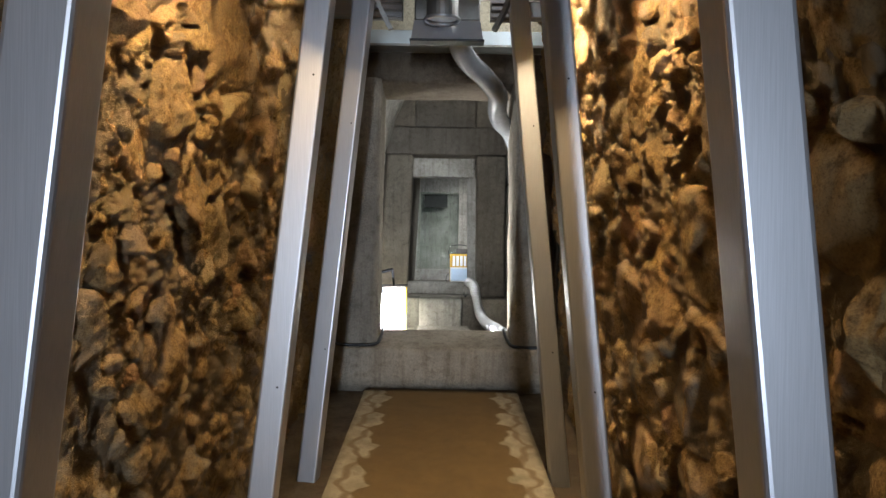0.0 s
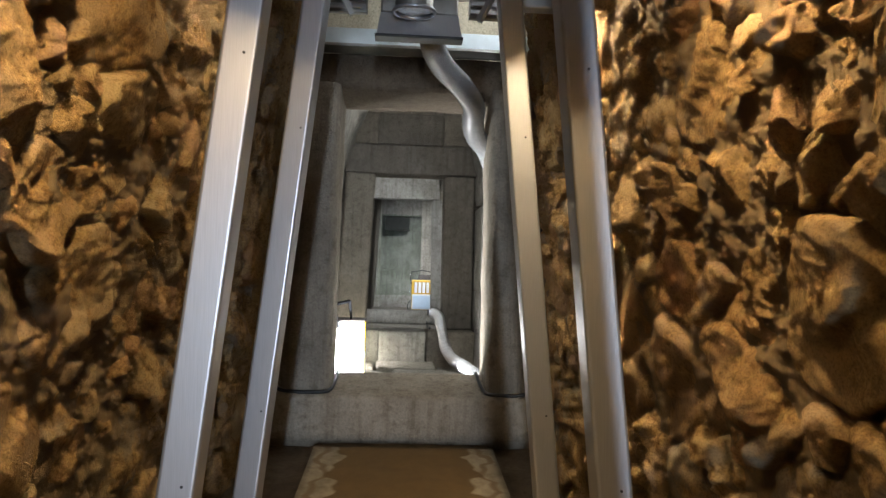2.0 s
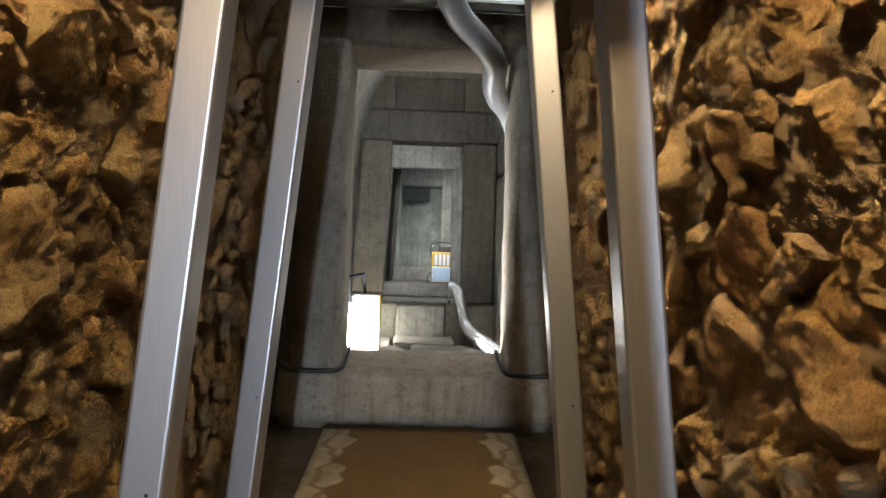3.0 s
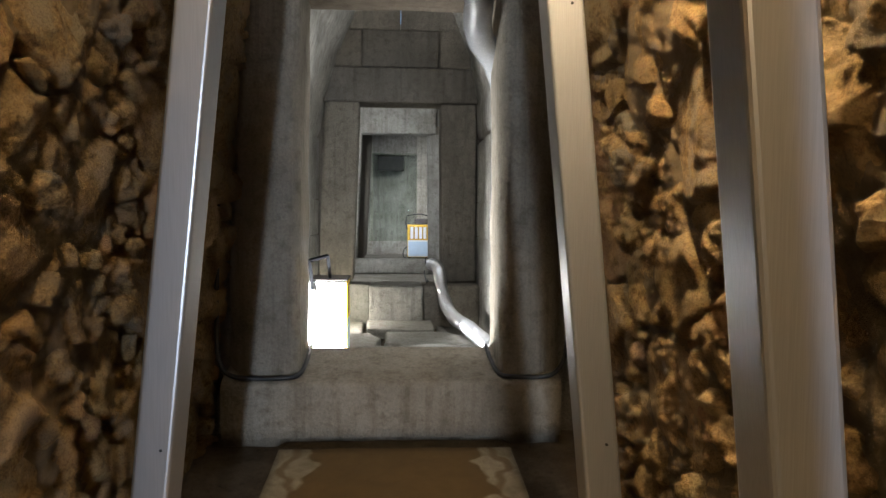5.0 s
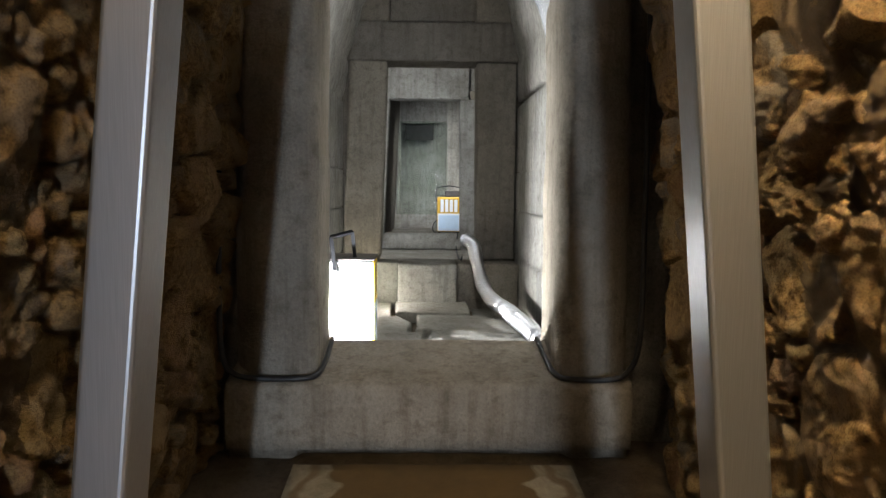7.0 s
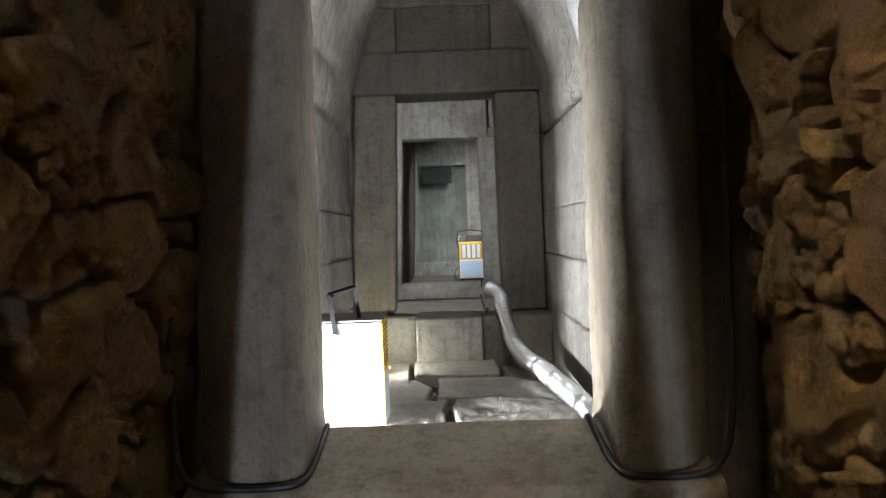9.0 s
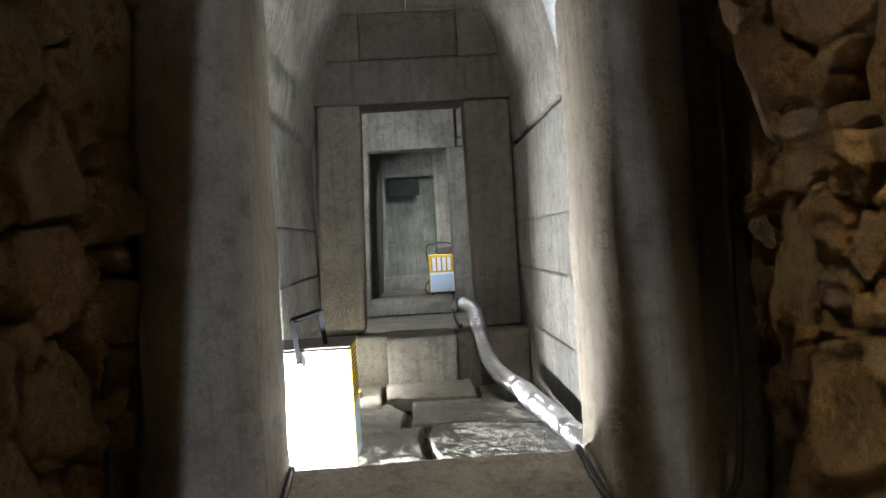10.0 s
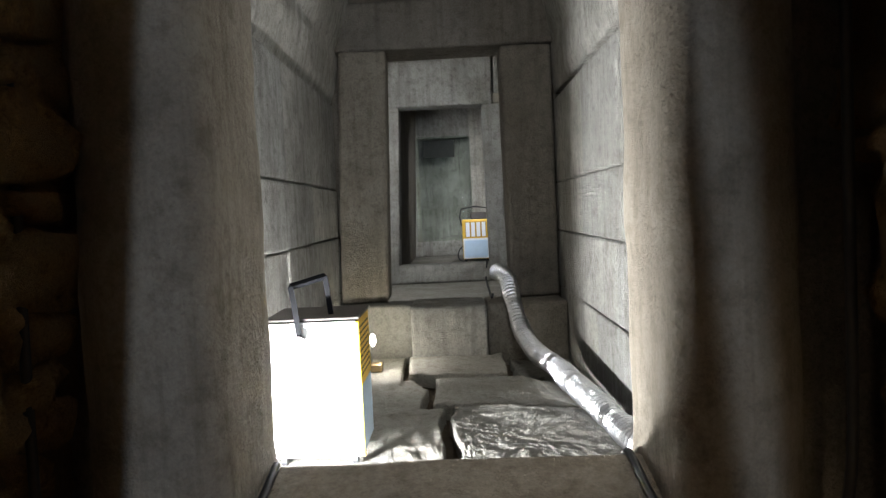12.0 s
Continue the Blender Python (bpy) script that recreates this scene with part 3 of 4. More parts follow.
for nm, x0, x1 in (("mound_fill_west", -1.6, -1.28), ("mound_fill_east", 1.28, 1.6)):
    thing(nm, cbox(x0, x1, 6.6, 10.6, 2.2, 4.6, 0), EARTH, "earth fill beside the vault", "wall", kind="structure")
thing("wall_entrance", cbox(-1.5, 1.5, 6.45, 6.65, 3.63, 4.6, 0.0), ASHLAR, "inner face of the entrance wall", "wall", kind="structure")


# back wall with the inner door
wall_back = base("wall_north", "end wall of grey stone blocks round the inner doorway", "wall", kind="structure")
rnd = random.Random(31)


def blk(parent, x0, x1, y0, y1, z0, z1, mat=ASHLAR, c=0.012, j=0.004, name="block", label=""):
    return part(name, cbox(x0, x1, y0, y1, z0, z1, c, j, rnd=rnd), mat, parent, label)


part("block", cbox(-1.30, 1.30, 10.02, 10.46, 2.668, 3.083, 0.03, 0.004, 3, rnd=rnd), JAMB, wall_back)
for x0, x1 in ((-1.3, -0.450), (-0.444, 0.472), (0.478, 1.3)):
    blk(wall_back, x0, x1, 10.06, 10.46, 3.089, 3.52, JAMB)
for x0, x1 in ((-1.3, 0.01), (0.016, 1.3)):
    blk(wall_back, x0, x1, 10.06, 10.46, 3.526, 3.93, JAMB)
blk(wall_back, -1.0, 1.0, 10.06, 10.46, 3.936, 4.5, JAMB)
blk(wall_back, -1.30, -0.60, 10.16, 10.46, 0.0, 2.664, JAMB)
blk(wall_back, 0.60, 1.30, 10.16, 10.46, 0.0, 2.664, JAMB)
for x0, x1, t0, t1, zt in ((-0.943, -0.537, -0.862, -0.464, 2.664), (0.512, 0.922, 0.484, 0.922, 2.652)):
    ob = base("door_pilaster", "brown upright stone pilaster beside the inner doorway", "pilaster", "inner door pilasters", at=(x0, 10, 0.53))
    bm = cbox(x0, x1, 9.98, 10.30, 0.535, zt, 0.035, 0.006, 3, rnd=rnd)
    for q in bm.verts:
        k, w = (q.co.x - x0) / (x1 - x0), (q.co.z - 0.535) / (zt - 0.535)
        q.co.x += w * ((t0 - x0) * (1 - k) + (t1 - x1) * k)
    part("shaft", bm, JAMB, ob)

# stone door frame across the antechamber behind the pilasters
door_frame = base("door_frame", "pale stone frame of the inner doorway with a raised sill", "door frame", at=(0, 13.0, 0.37))


def jamb(outer0, outer1, inner0, inner1):
    """A leaning jamb: its outer and inner edges at the foot and at the top."""
    bm = cbox(min(outer0, inner0), max(outer0, inner0), 13.0, 13.35, 0.37, 2.648, 0.014, 0.004, rnd=rnd)
    lo, hi = min(outer0, inner0), max(outer0, inner0)
    tlo, thi = min(outer1, inner1), max(outer1, inner1)
    for q in bm.verts:
        k, w = (q.co.x - lo) / (hi - lo), (q.co.z - 0.37) / 2.278
        q.co.x += w * ((tlo - lo) * (1 - k) + (thi - hi) * k)
    return bm


part("lintel", cbox(-1.15, 0.60, 12.99, 13.35, 2.655, 3.24, 0.018, 0.005, rnd=rnd), ASHLAR, door_frame, "pale block lintel")
part("lintel_end", cbox(0.625, 1.15, 12.98, 13.35, 2.80, 3.24, 0.018, 0.005, rnd=rnd), ASHLAR, door_frame)
part("packing_stone", cbox(0.608, 1.15, 13.0, 13.35, 2.662, 2.785, 0.012, 0.005, rnd=rnd), JAMB, door_frame)
part("jamb", jamb(-1.0, -0.92, -0.705, -0.603), ASHLAR, door_frame)
part("jamb", jamb(0.90, 0.82, 0.497, 0.458), ASHLAR, door_frame)
part("sill", cbox(-0.70, 0.49, 12.97, 13.33, 0.372, 0.603, 0.016, 0.004, rnd=rnd), ASHLAR, door_frame)
bench = base("step_block_row", "row of low stone blocks before the inner doorway", "step", at=(0, 9.8, 0.1))
for x0, x1, yf, mat in ((-0.945, -0.34, 9.86, SLAB), (-0.33, 0.275, 9.60, ASHLAR), (0.285, 0.94, 9.70, JAMB)):
    part("block", cbox(x0, x1, yf, 10.15, 0.02, 0.53, 0.016, 0.008, rnd=rnd), mat, bench)

# ---- chamber floor of rough slabs ----
def rough_slab(poly, top, thick, seed):
    """A worn slab with an uneven top and ragged sides."""
    rnd2 = Vector((seed * 3.7, seed * 1.3, 0))
    pts = [Vector(p) for p in poly]
    line = []
    for a, c2 in zip(pts, pts[1:] + pts[:1]):
        k = max(2, int((c2 - a).length / 0.03))
        line += [a.lerp(c2, i / k) for i in range(k)]
    mid = sum(pts, Vector((0, 0))) / len(pts)
    bm = bmesh.new()
    rows = []
    for s, dz in ((1.0, -thick), (1.0, -0.025), (0.985, -0.006), *[(q / 24, 0) for q in range(23, 1, -1)]):
        row = []
        for p in line:
            q = mid + (p - mid) * s
            w = Vector((q.x, q.y, 0))
            j = noise.noise_vector(w * 7 + rnd2) * 0.022
            z = top + dz + 0.014 * noise.noise(w * 3.5 + rnd2) + 0.010 * noise.noise(w * 11 + rnd2) + 0.006 * noise.noise(w * 27) + 0.004 * noise.noise(w * 55)
            row.append(bm.verts.new((q.x + j.x * (s > 0.95), q.y + j.y * (s > 0.95), z)))
        rows.append(row)
    k = len(line)
    for a, c2 in zip(rows, rows[1:]):
        for i in range(k):
            bm.faces.new((a[i], a[(i + 1) % k], c2[(i + 1) % k], c2[i]))
    bm.faces.new(rows[-1])
    return bm


chamber_floor = thing("floor_chamber", sheet(steps(-1.0, 1.0, 0.1), steps(6.59, 10.2, 0.1), lambda x, y: Vector((x, y, 0.02 + 0.01 * noise.noise(Vector((x * 4, y * 4, 1)))))),
                      DUST, "earth bed under the slabs of the chamber", "floor", kind="structure", smooth=True)
for k, (poly, top) in enumerate((
        ([(-0.95, 6.64), (-0.05, 6.64), (-0.03, 7.45), (-0.09, 7.95), (-0.04, 8.22), (-0.5, 8.30), (-0.95, 8.25)], 0.135),
        ([(0.03, 6.64), (0.93, 6.64), (0.93, 8.02), (0.5, 8.14), (0.0, 8.2), (-0.02, 7.95), (0.05, 7.45)], 0.15),
        ([(-0.95, 8.30), (-0.5, 8.34), (-0.20, 8.30), (-0.17, 8.75), (-0.30, 8.98), (-0.95, 9.0)], 0.11),
        ([(-0.12, 8.29), (0.45, 8.22), (0.78, 8.14), (0.70, 8.55), (0.45, 8.88), (-0.12, 8.92)], 0.14),
        ([(0.83, 8.12), (0.94, 8.1), (0.94, 9.3), (0.55, 9.0), (0.76, 8.55)], 0.05),
        ([(-0.32, 9.04), (-0.1, 8.97), (0.38, 8.95), (0.39, 9.58), (-0.35, 9.56)], 0.15),
        ([(-0.95, 9.06), (-0.38, 9.04), (-0.40, 9.84), (-0.95, 9.84)], 0.09),
        ([(0.44, 8.98), (0.92, 9.35), (0.93, 9.68), (0.44, 9.68)], 0.06))):
    part("slab", rough_slab(poly, top, 0.1, k + 1), SLAB, chamber_floor, "rough worn grey stone slab")

# ---- antechamber and second chamber ----
for nm, x0, x1, y0, y1, z0, z1, mat, lab in (
        ("floor_antechamber", -1.3, 1.3, 10.2, 12.96, 0.10, 0.365, SLAB, "stone floor of the antechamber"),
        ("wall_antechamber_west", -1.5, -1.15, 10.47, 17.6, 0.1, 3.4, ASHLAR, "stone side wall of the inner rooms"),
        ("wall_antechamber_east", 1.15, 1.5, 10.47, 17.6, 0.1, 3.4, ASHLAR, "stone side wall of the inner rooms"),
        ("ceiling_inner", -1.5, 1.5, 10.47, 17.6, 3.4, 3.7, ASHLAR, "stone ceiling of the inner rooms"),
        ("wall_over_door", -1.14, 1.14, 13.02, 13.34, 3.245, 3.395, JAMB, "stone wall over the inner doorway"),
        ("floor_inner", -1.14, 1.14, 13.36, 17.3, 0.2, 0.47, SLAB, "stone floor of the inner chamber"),
        ("wall_inner_end", -1.14, 1.14, 17.3, 17.6, 0.1, 3.39, JAMB, "dark end wall behind the glass")):
    thing(nm, cbox(x0, x1, y0, y1, z0, z1, 0.0), mat, lab, nm.split("_")[0], kind="structure")
bm = cbox(-1.14, -0.70, 13.37, 16.86, 0.475, 3.39, 0.0)
for q in bm.verts:
    q.co.x += 0.095 * (q.co.z - 0.475) / 2.175 if q.co.x > -1 else 0.0
thing("wall_inner_west", bm, JAMB, "brown leaning side wall of the inner chamber", "wall", kind="structure")
screen = base("stone_door_screen", "pale stone screen wall with a glazed opening in the inner chamber", "screen", at=(0, 16.8, 0.47))
part("stile", cbox(-0.70, -0.575, 16.62, 16.855, 0.475, 3.16, 0.008), ASHLAR, screen)
part("stile", cbox(0.375, 1.14, 16.62, 16.85, 0.475, 3.16, 0.008), ASHLAR, screen)
part("top_rail", cbox(-0.572, 0.372, 16.62, 16.85, 2.63, 3.16, 0.008), ASHLAR, screen)
part("bottom_rail", cbox(-0.572, 0.372, 16.62, 16.85, 0.475, 0.775, 0.008), ASHLAR, screen)
part("fill", cbox(-0.66, 1.14, 16.64, 16.85, 3.165, 3.395, 0.004), JAMB, screen, "dark stone above")
pane = base("glass_pane", "greenish glass sheet with a dark label closing the inner opening", "glass", at=(0, 16.6, 0.75))
bm = bmesh.new()
prof = [(-0.655, 0.752), (0.38, 0.752)] + [(0.38 - 0.08 + 0.08 * math.cos(radians(a)), 2.575 + 0.08 * math.sin(radians(a))) for a in range(0, 91, 15)] + \
       [(-0.60 + 0.05 - 0.05 * math.sin(radians(a)), 2.61 + 0.05 * math.cos(radians(a))) for a in range(0, 91, 15)]
rows = [[bm.verts.new((x, y, z)) for x, z in prof] for y in (16.590, 16.600)]
for k in range(len(prof)):
    bm.faces.new((rows[0][k], rows[0][(k + 1) % len(prof)], rows[1][(k + 1) % len(prof)], rows[1][k]))
bm.faces.new(rows[0]), bm.faces.new(rows[1][::-1])
g = part("sheet", bm, GLASS, pane)
g.visible_shadow = False
part("label", cbox(-0.475, 0.09, 16.580, 16.587, 2.28, 2.592, 0.0), LABEL, pane, "dark rectangular label")
part("edge_strip", tube([(-0.663, 16.60, 0.752), (-0.606, 16.60, 2.61)], 0.008, 6, smooth_steps=1), STEEL, pane)
thing("wall_behind_glass", cbox(-0.66, 1.14, 17.02, 17.29, 0.475, 3.39, 0.0), ASHLAR, "pale stone blocking behind the glass", "wall", kind="structure")
thing("stone_ledge", cbox(-0.57, 0.37, 16.87, 17.01, 0.475, 1.36, 0.01, 0.004), ASHLAR, "pale stone ledge behind the glass", "ledge")


# ---- dehumidifiers ----
def grille(parent, x0, x1, y0, y1, z0, z1, axis, bars, mat, label):
    for k in range(bars):
        f0, f1 = (k + 0.15) / bars, (k + 0.85) / bars
        if axis == "x":
            part("grille_bar", cbox(x0 + (x1 - x0) * f0, x0 + (x1 - x0) * f1, y0, y1, z0, z1, 0.002), mat, parent)
        else:
            part("grille_bar", cbox(x0, x1, y0, y1, z0 + (z1 - z0) * f0, z0 + (z1 - z0) * f1, 0.002), mat, parent)


dh = base("dehumidifier", "white and yellow wheeled dehumidifier with a black handle on stone slabs", "dehumidifier", "dehumidifiers", at=(-0.6, 7.5, 0.14))
X0, X1, YF, YB, ZB, ZT = -0.83, -0.40, 7.32, 7.70, 0.19, 0.815
part("front_panel", cbox(X0, X1 - 0.012, YF, YF + 0.02, ZB, ZT, 0.006, 0, 2), WHITE, dh)
part("body", cbox(X0 + 0.004, X1 - 0.016, YF + 0.022, YB, ZB, ZT - 0.01, 0.006, 0, 2), WHITE, dh)
part("top_cover", cbox(X0 - 0.004, X1 + 0.004, YF + 0.01, YB + 0.004, ZT + 0.002, ZT + 0.02, 0.005), DARKTOP, dh, "dark lacquered top")
side = part("side_panel", cbox(X1 - 0.014, X1 - 0.004, YF + 0.004, YB, 0.50, ZT, 0.003), YELLOW, dh, "yellow perforated side panel")
part("lower_side_panel", cbox(X1 - 0.014, X1 - 0.005, YF + 0.004, YB, ZB, 0.495, 0.003), BLUEWHITE, dh)
for j in range(9):
    for k in range(6):
        y, z = YF + 0.05 + k * 0.052, 0.545 + j * 0.028
        part("grille_hole", cbox(X1 - 0.005, X1 - 0.002, y, y + 0.032, z, z + 0.010, 0), BLACK, side)
part("trim_edge", cbox(X1 - 0.010, X1 + 0.004, YF - 0.004, YF + 0.006, ZB, ZT, 0.003), YELLOW, dh, "yellow corner edge")
handle = part("handle", tube([(-0.665, YF - 0.02, 0.735), (-0.678, YF - 0.03, 0.90), (-0.690, YF - 0.03, 0.985)], 0.017, 4, smooth_steps=3), GRIP, dh, "black carrying handle")
tube_bm = tube([(-0.690, YF - 0.03, 0.985), (-0.56, YF + 0.11, 1.015)], 0.016, 4, smooth_steps=1)
part("handle_grip", tube_bm, GRIP, handle)
part("handle_arm", tube([(-0.56, YF + 0.11, 1.015), (-0.548, YF + 0.11, 0.90), (-0.54, YF + 0.11, 0.825)], 0.017, 4, smooth_steps=3), GRIP, handle)
part("pivot_knob", tube([(-0.665, YF - 0.04, 0.735), (-0.665, YF + 0.002, 0.735)], 0.026, 12, smooth_steps=1), STEEL, handle)
for x in (X0 + 0.05, X1 - 0.05):
    for y in (YF + 0.05, YB - 0.05):
        part("wheel", tube([(x - 0.012, y, 0.172), (x + 0.012, y, 0.172)], 0.03, 12, smooth_steps=1), BLACK, dh)

dh2 = base("dehumidifier", "yellow and pale blue dehumidifier with a black tube frame", "dehumidifier", "dehumidifiers", at=(0.37, 15.0, 0.47))
part("body", cbox(0.160, 0.585, 14.92, 15.30, 0.515, 1.145, 0.012, 0, 2), YELLOW, dh2)
part("white_frame", cbox(0.168, 0.577, 14.910, 14.9185, 0.525, 0.845, 0.003), WHITE, dh2)
part("lower_panel", cbox(0.190, 0.555, 14.900, 14.9095, 0.545, 0.815, 0.004), BLUEWHITE, dh2)
# shade behind the bars is put into this darker yellow
part("grille_recess", cbox(0.205, 0.540, 14.914, 14.919, 0.865, 1.105, 0.002), SHADED_YELLOW, dh2)
grille(dh2, 0.205, 0.540, 14.904, 14.913, 0.872, 1.098, "x", 4, WHITE, "")
part("top_cover", cbox(0.30, 0.580, 14.95, 15.29, 1.148, 1.255, 0.012), DARKTOP, dh2, "dark upper housing")
part("frame_handle", tube([(0.153, 14.94, 1.05), (0.153, 14.94, 1.315), (0.592, 14.94, 1.315), (0.592, 14.94, 1.05)], 0.011, 8, smooth_steps=2), BLACK, dh2, "black tube frame")
for x in (0.20, 0.545):
    part("foot", cbox(x - 0.02, x + 0.02, 14.95, 15.27, 0.47, 0.514, 0.004), BLACK, dh2)


# ---- flood lamps ----
def work_light(at, target, label, on_stand):
    ob = base("work_light", label, "work light", "work lights in the tomb", at=at)
    d = (Vector(target) - Vector(at)).normalized()
    q = look(at, target)
    for nm, bm, mat in (("housing", cbox(-0.08, 0.08, -0.06, 0.06, 0.012, 0.07, 0.01), BLACK), ("reflector", cbox(-0.072, 0.072, -0.052, 0.052, 0.004, 0.010, 0.002), WHITE)):
        bm.transform(q)
        part(nm, bm, mat, ob)
    p = Vector(at)
    part("stand", tube([(p.x, p.y - d.y * 0.05, p.z - 0.04), (p.x, p.y - d.y * 0.06, on_stand + 0.03)], 0.012, 8, smooth_steps=1), BLACK, ob)
    part("foot", cbox(p.x - 0.07, p.x + 0.07, p.y - d.y * 0.06 - 0.06, p.y - d.y * 0.06 + 0.06, on_stand, on_stand + 0.04, 0.006), WOOD, ob, "raw timber foot")
    return ob


work_light((-0.805, 6.79, 0.265), (0.35, 8.05, 0.95), "black work light on a short stand behind the door pier", 0.14)
# housing for the added, unseen fill lamp above the doorway
hung = base("unseen_hung_light", "unseen black work light added above the doorway to brighten the chamber", "work light", "work lights in the tomb", at=(0.2, 6.8, 2.95))
bm = cbox(-0.08, 0.08, -0.06, 0.06, 0.012, 0.07, 0.01)
bm.transform(look((0.20, 6.82, 2.925), (0.0, 9.5, 0.9)))
part("housing", bm, BLACK, hung)
part("arm", tube([(0.20, 6.62, 3.0), (0.20, 6.80, 2.96)], 0.014, 8, smooth_steps=1), STEEL, hung)
work_light((-0.955, 10.73, 2.2), (0.1, 13.0, 1.9), "black work light on a stand in the antechamber", 0.37)
hung = base("unseen_hung_light", "black work light fixed over the inner doorway", "work light", "work lights in the tomb", at=(0.55, 13.5, 3.0))
bm = cbox(-0.08, 0.08, -0.06, 0.06, 0.012, 0.07, 0.01)
bm.transform(look((0.55, 13.59, 3.005), (0.15, 16.4, 1.2)))
part("housing", bm, BLACK, hung)
part("arm", tube([(0.55, 13.33, 3.07), (0.55, 13.55, 3.04)], 0.014, 8, smooth_steps=1), STEEL, hung)
w = base("small_work_light", "small lit work light on a timber foot on the slabs", "work light", "work lights in the tomb", at=(-0.65, 9.4, 0.1))
part("housing", cbox(-0.71, -0.64, 9.36, 9.42, 0.24, 0.36, 0.01), WHITE, w)
bulb = bmesh.new()
bmesh.ops.create_uvsphere(bulb, u_segments=12, v_segments=8, radius=0.03)
bulb.transform(Matrix.Translation((-0.615, 9.40, 0.33)) @ Matrix.Diagonal((0.8, 0.8, 1.7, 1)))
part("bulb", bulb, LENS, w, "glowing white bulb", smooth=True)
part("stand", cbox(-0.68, -0.63, 9.38, 9.41, 0.15, 0.24, 0.004), STEEL, w)
part("foot", cbox(-0.72, -0.55, 9.33, 9.44, 0.095, 0.15, 0.006), WOOD, w, "raw timber foot")
for x, y, z, watts, spread in SPOTS:
    ob = base("spot_lamp", "assumed small metal spot lamp hung on a rod from the roof", "spot lamp", "lamps over the passage", at=(x, y, z + 0.05))
    bm = cbox(-0.09, 0.09, -0.06, 0.06, 0.01, 0.06, 0.01)
    bm.transform(look((x, y, z), spot_aim(x, y, z)))
    part("shade", bm, STEEL, ob)
    part("stem", tube([(x * 0.97, y, z + 0.04), (x * 0.95, y, 3.63)], 0.012, 8, smooth_steps=1), STEEL, ob)

# ---- air duct and fan box ----
fan = base("fan_box", "grey metal ventilation box with a round collar under the roof", "ventilation box", at=(0, 5.1, 3.2))
part("body", cbox(-0.24, 0.25, 4.97, 5.30, 2.955, 3.62, 0.01), STEEL, fan)
bm = bmesh.new()
a = [bm.verts.new(p) for p in ((-0.24, 4.96, 2.95), (0.25, 4.96, 2.95), (0.25, 5.06, 2.95), (-0.24, 5.06, 2.95))]
c2 = [bm.verts.new(p) for p in ((-0.262, 4.93, 2.805), (0.272, 4.93, 2.805), (0.272, 5.02, 2.805), (-0.262, 5.02, 2.805))]
for k in range(4):
    bm.faces.new((a[k], a[(k + 1) % 4], c2[(k + 1) % 4], c2[k]))
bm.faces.new(a), bm.faces.new(c2[::-1])
part("hood", bm, ALU, fan, "bright folded metal hood")
part("hood_rim", cbox(-0.272, 0.282, 4.92, 5.03, 2.785, 2.803, 0.003), BLACK, fan, "dark lower rim")
part("collar", tube([(-0.03, 4.80, 3.45), (-0.03, 4.80, 2.905)], 0.115, 24, smooth_steps=1), STEEL, fan)
part("rim", tube([(-0.03 + 0.122 * math.cos(radians(q)), 4.80 + 0.10 * math.sin(radians(q)), 2.90) for q in range(0, 361, 30)], 0.014, 8, smooth_steps=3), ALU, fan, "bright metal rim", smooth=True)
part("bracket", cbox(-0.16, 0.10, 4.74, 4.97, 3.42, 3.62, 0.004), STEEL, fan)
for x0, x1 in ((-0.66, -0.34), (0.34, 0.62)):
    v = base("vent_panel", "slatted metal vent panel beside the ventilation box", "vent", "vents under the roof", at=(x0, 5.2, 3.1))
    part("frame", cbox(x0, x1, 5.22, 5.26, 3.04, 3.62, 0.004), STEEL, v)
    for k in range(6):
        part("slat", cbox(x0 + 0.01, x1 - 0.01, 5.19, 5.217, 3.06 + k * 0.055, 3.09 + k * 0.055, 0.003), ALU, v)

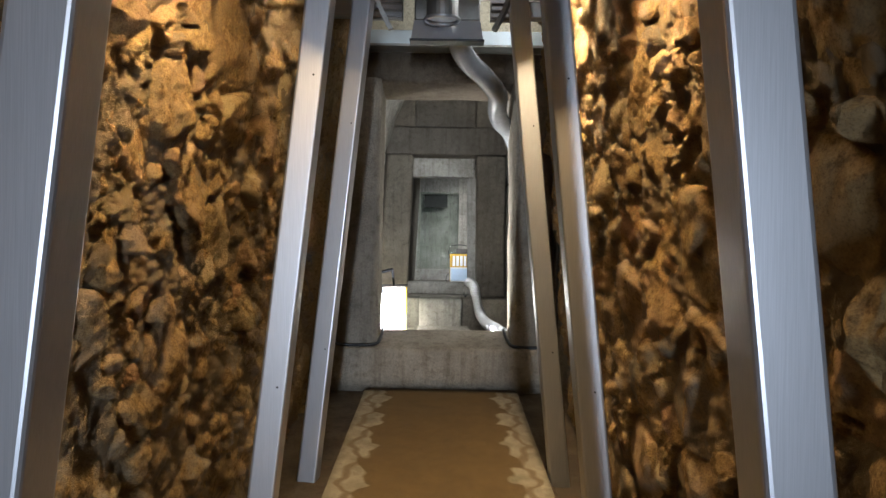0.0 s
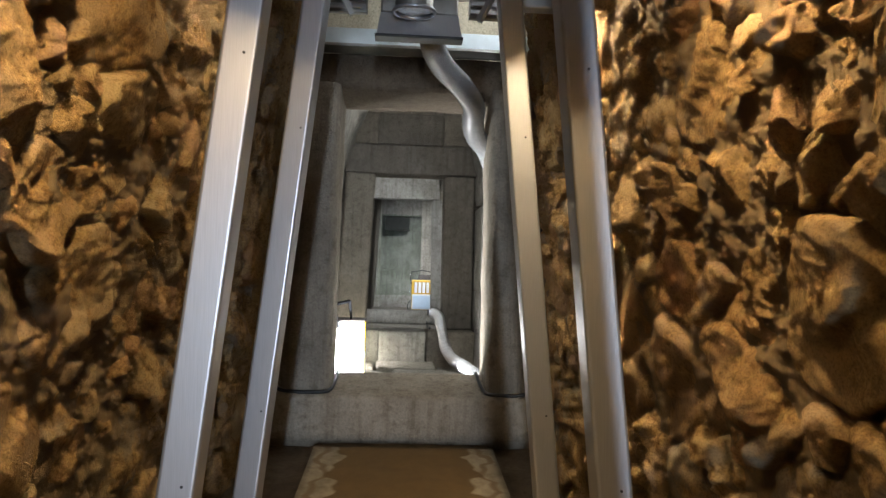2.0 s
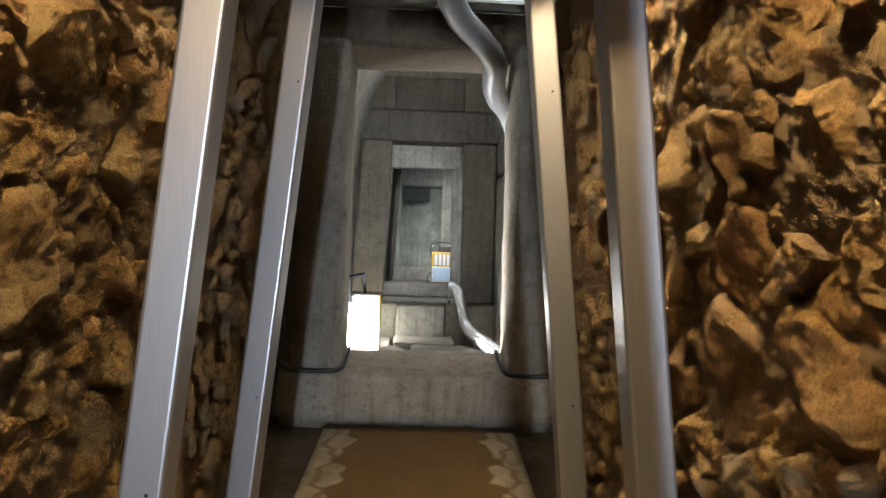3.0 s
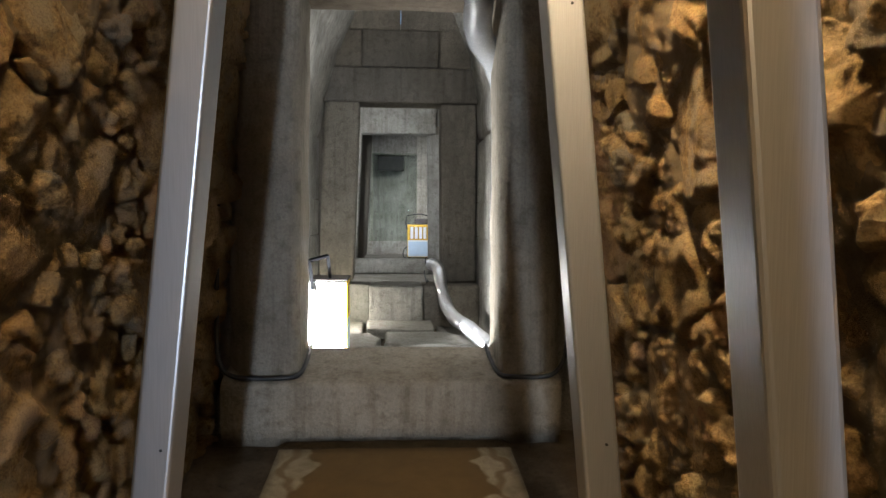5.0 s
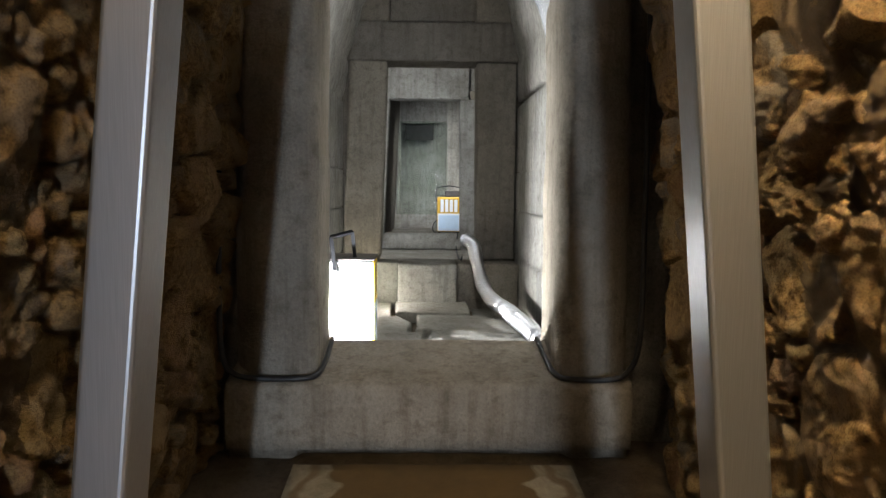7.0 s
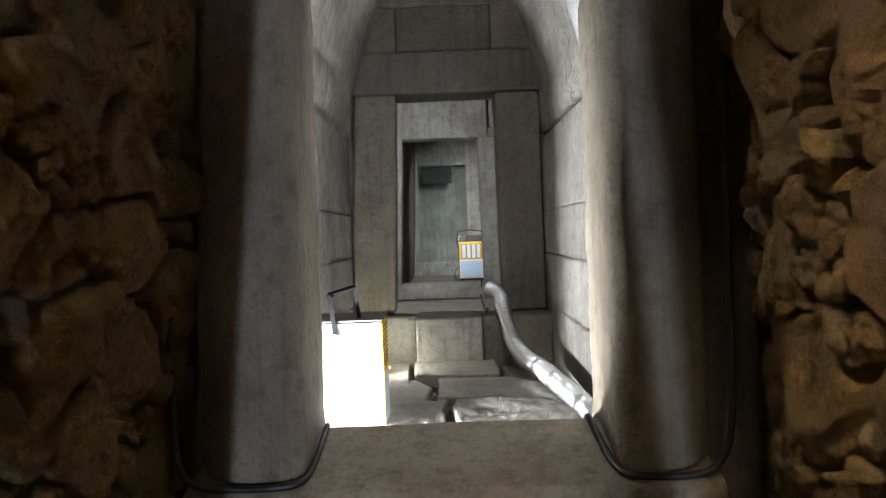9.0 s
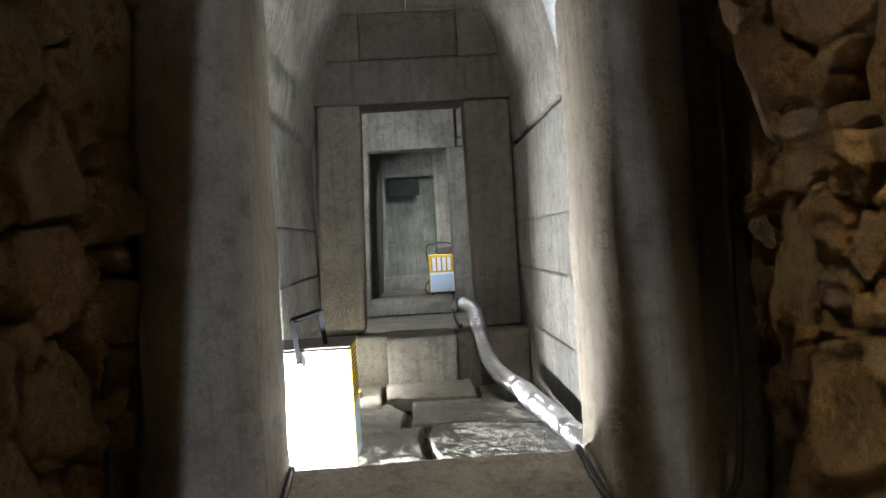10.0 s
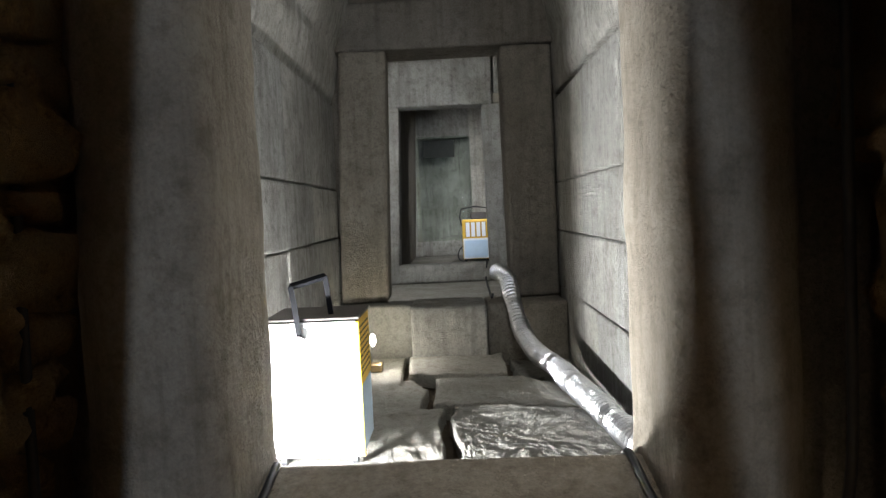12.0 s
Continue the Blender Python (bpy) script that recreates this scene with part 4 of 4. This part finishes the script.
duct = base("air_duct", "smooth grey vinyl air hose coming down through the doorway", "duct", at=(0.3, 6.0, 2.6))
part("hose", tube([(0.095, 5.28, 2.95), (0.12, 5.38, 2.865), (0.20, 5.56, 2.80), (0.337, 5.75, 2.735), (0.460, 5.94, 2.635), (0.478, 6.12, 2.53), (0.53, 6.35, 2.47), (0.67, 6.65, 2.39), (0.82, 6.92, 2.1)], 0.088, 20, smooth_steps=10), VINYL, duct, smooth=True)
foil = base("foil_duct", "crumpled silver foil duct lying along the chamber wall", "duct", at=(0.8, 7.6, 0.2))
part("hose", tube([(0.83, 6.94, 2.06), (0.87, 6.86, 1.2), (0.87, 6.86, 0.55), (0.86, 6.95, 0.27), (0.82, 7.4, 0.225), (0.77, 7.85, 0.235), (0.72, 8.3, 0.235), (0.68, 8.7, 0.24), (0.60, 9.05, 0.255), (0.53, 9.35, 0.36), (0.48, 9.62, 0.60), (0.46, 9.82, 0.72), (0.39, 10.02, 0.76)],
                  0.064, 24, smooth_steps=10, ribs=0.008, rib_len=0.034), FOIL, foil)

# ---- cables ----
for nm, pts, r in (
        ("cable", [(-1.03, 6.02, 3.0), (-1.03, 5.99, 2.4), (-1.035, 5.99, 1.6), (-1.05, 5.99, 0.8), (-1.04, 5.99, 0.5), (-0.98, 6.0, 0.40), (-0.85, 6.015, 0.375), (-0.68, 6.015, 0.375), (-0.59, 6.05, 0.385), (-0.565, 6.2, 0.420), (-0.57, 6.5, 0.472)], 0.014),
        ("cable", [(1.0, 6.02, 3.0), (1.02, 5.99, 2.2), (1.03, 5.985, 1.2), (1.03, 5.99, 0.6), (0.98, 6.0, 0.42), (0.88, 6.01, 0.375), (0.72, 6.015, 0.375), (0.63, 6.05, 0.385), (0.602, 6.25, 0.430), (0.600, 6.5, 0.472), (0.62, 6.66, 0.36)], 0.014),
        ("cable", [(0.155, 14.95, 0.72), (0.09, 14.93, 0.64), (0.10, 14.85, 0.52), (0.30, 14.2, 0.482), (0.42, 13.40, 0.52), (0.44, 13.1, 0.616), (0.44, 12.95, 0.60), (0.42, 12.9, 0.40), (0.40, 11.5, 0.378), (0.38, 10.4, 0.40), (0.36, 10.15, 0.545), (0.34, 9.95, 0.545)], 0.010)):
    thing(nm, tube(pts, r, 8), BLACK, "black rubber power cable running along the stone", "cable", "power cables", smooth=True)
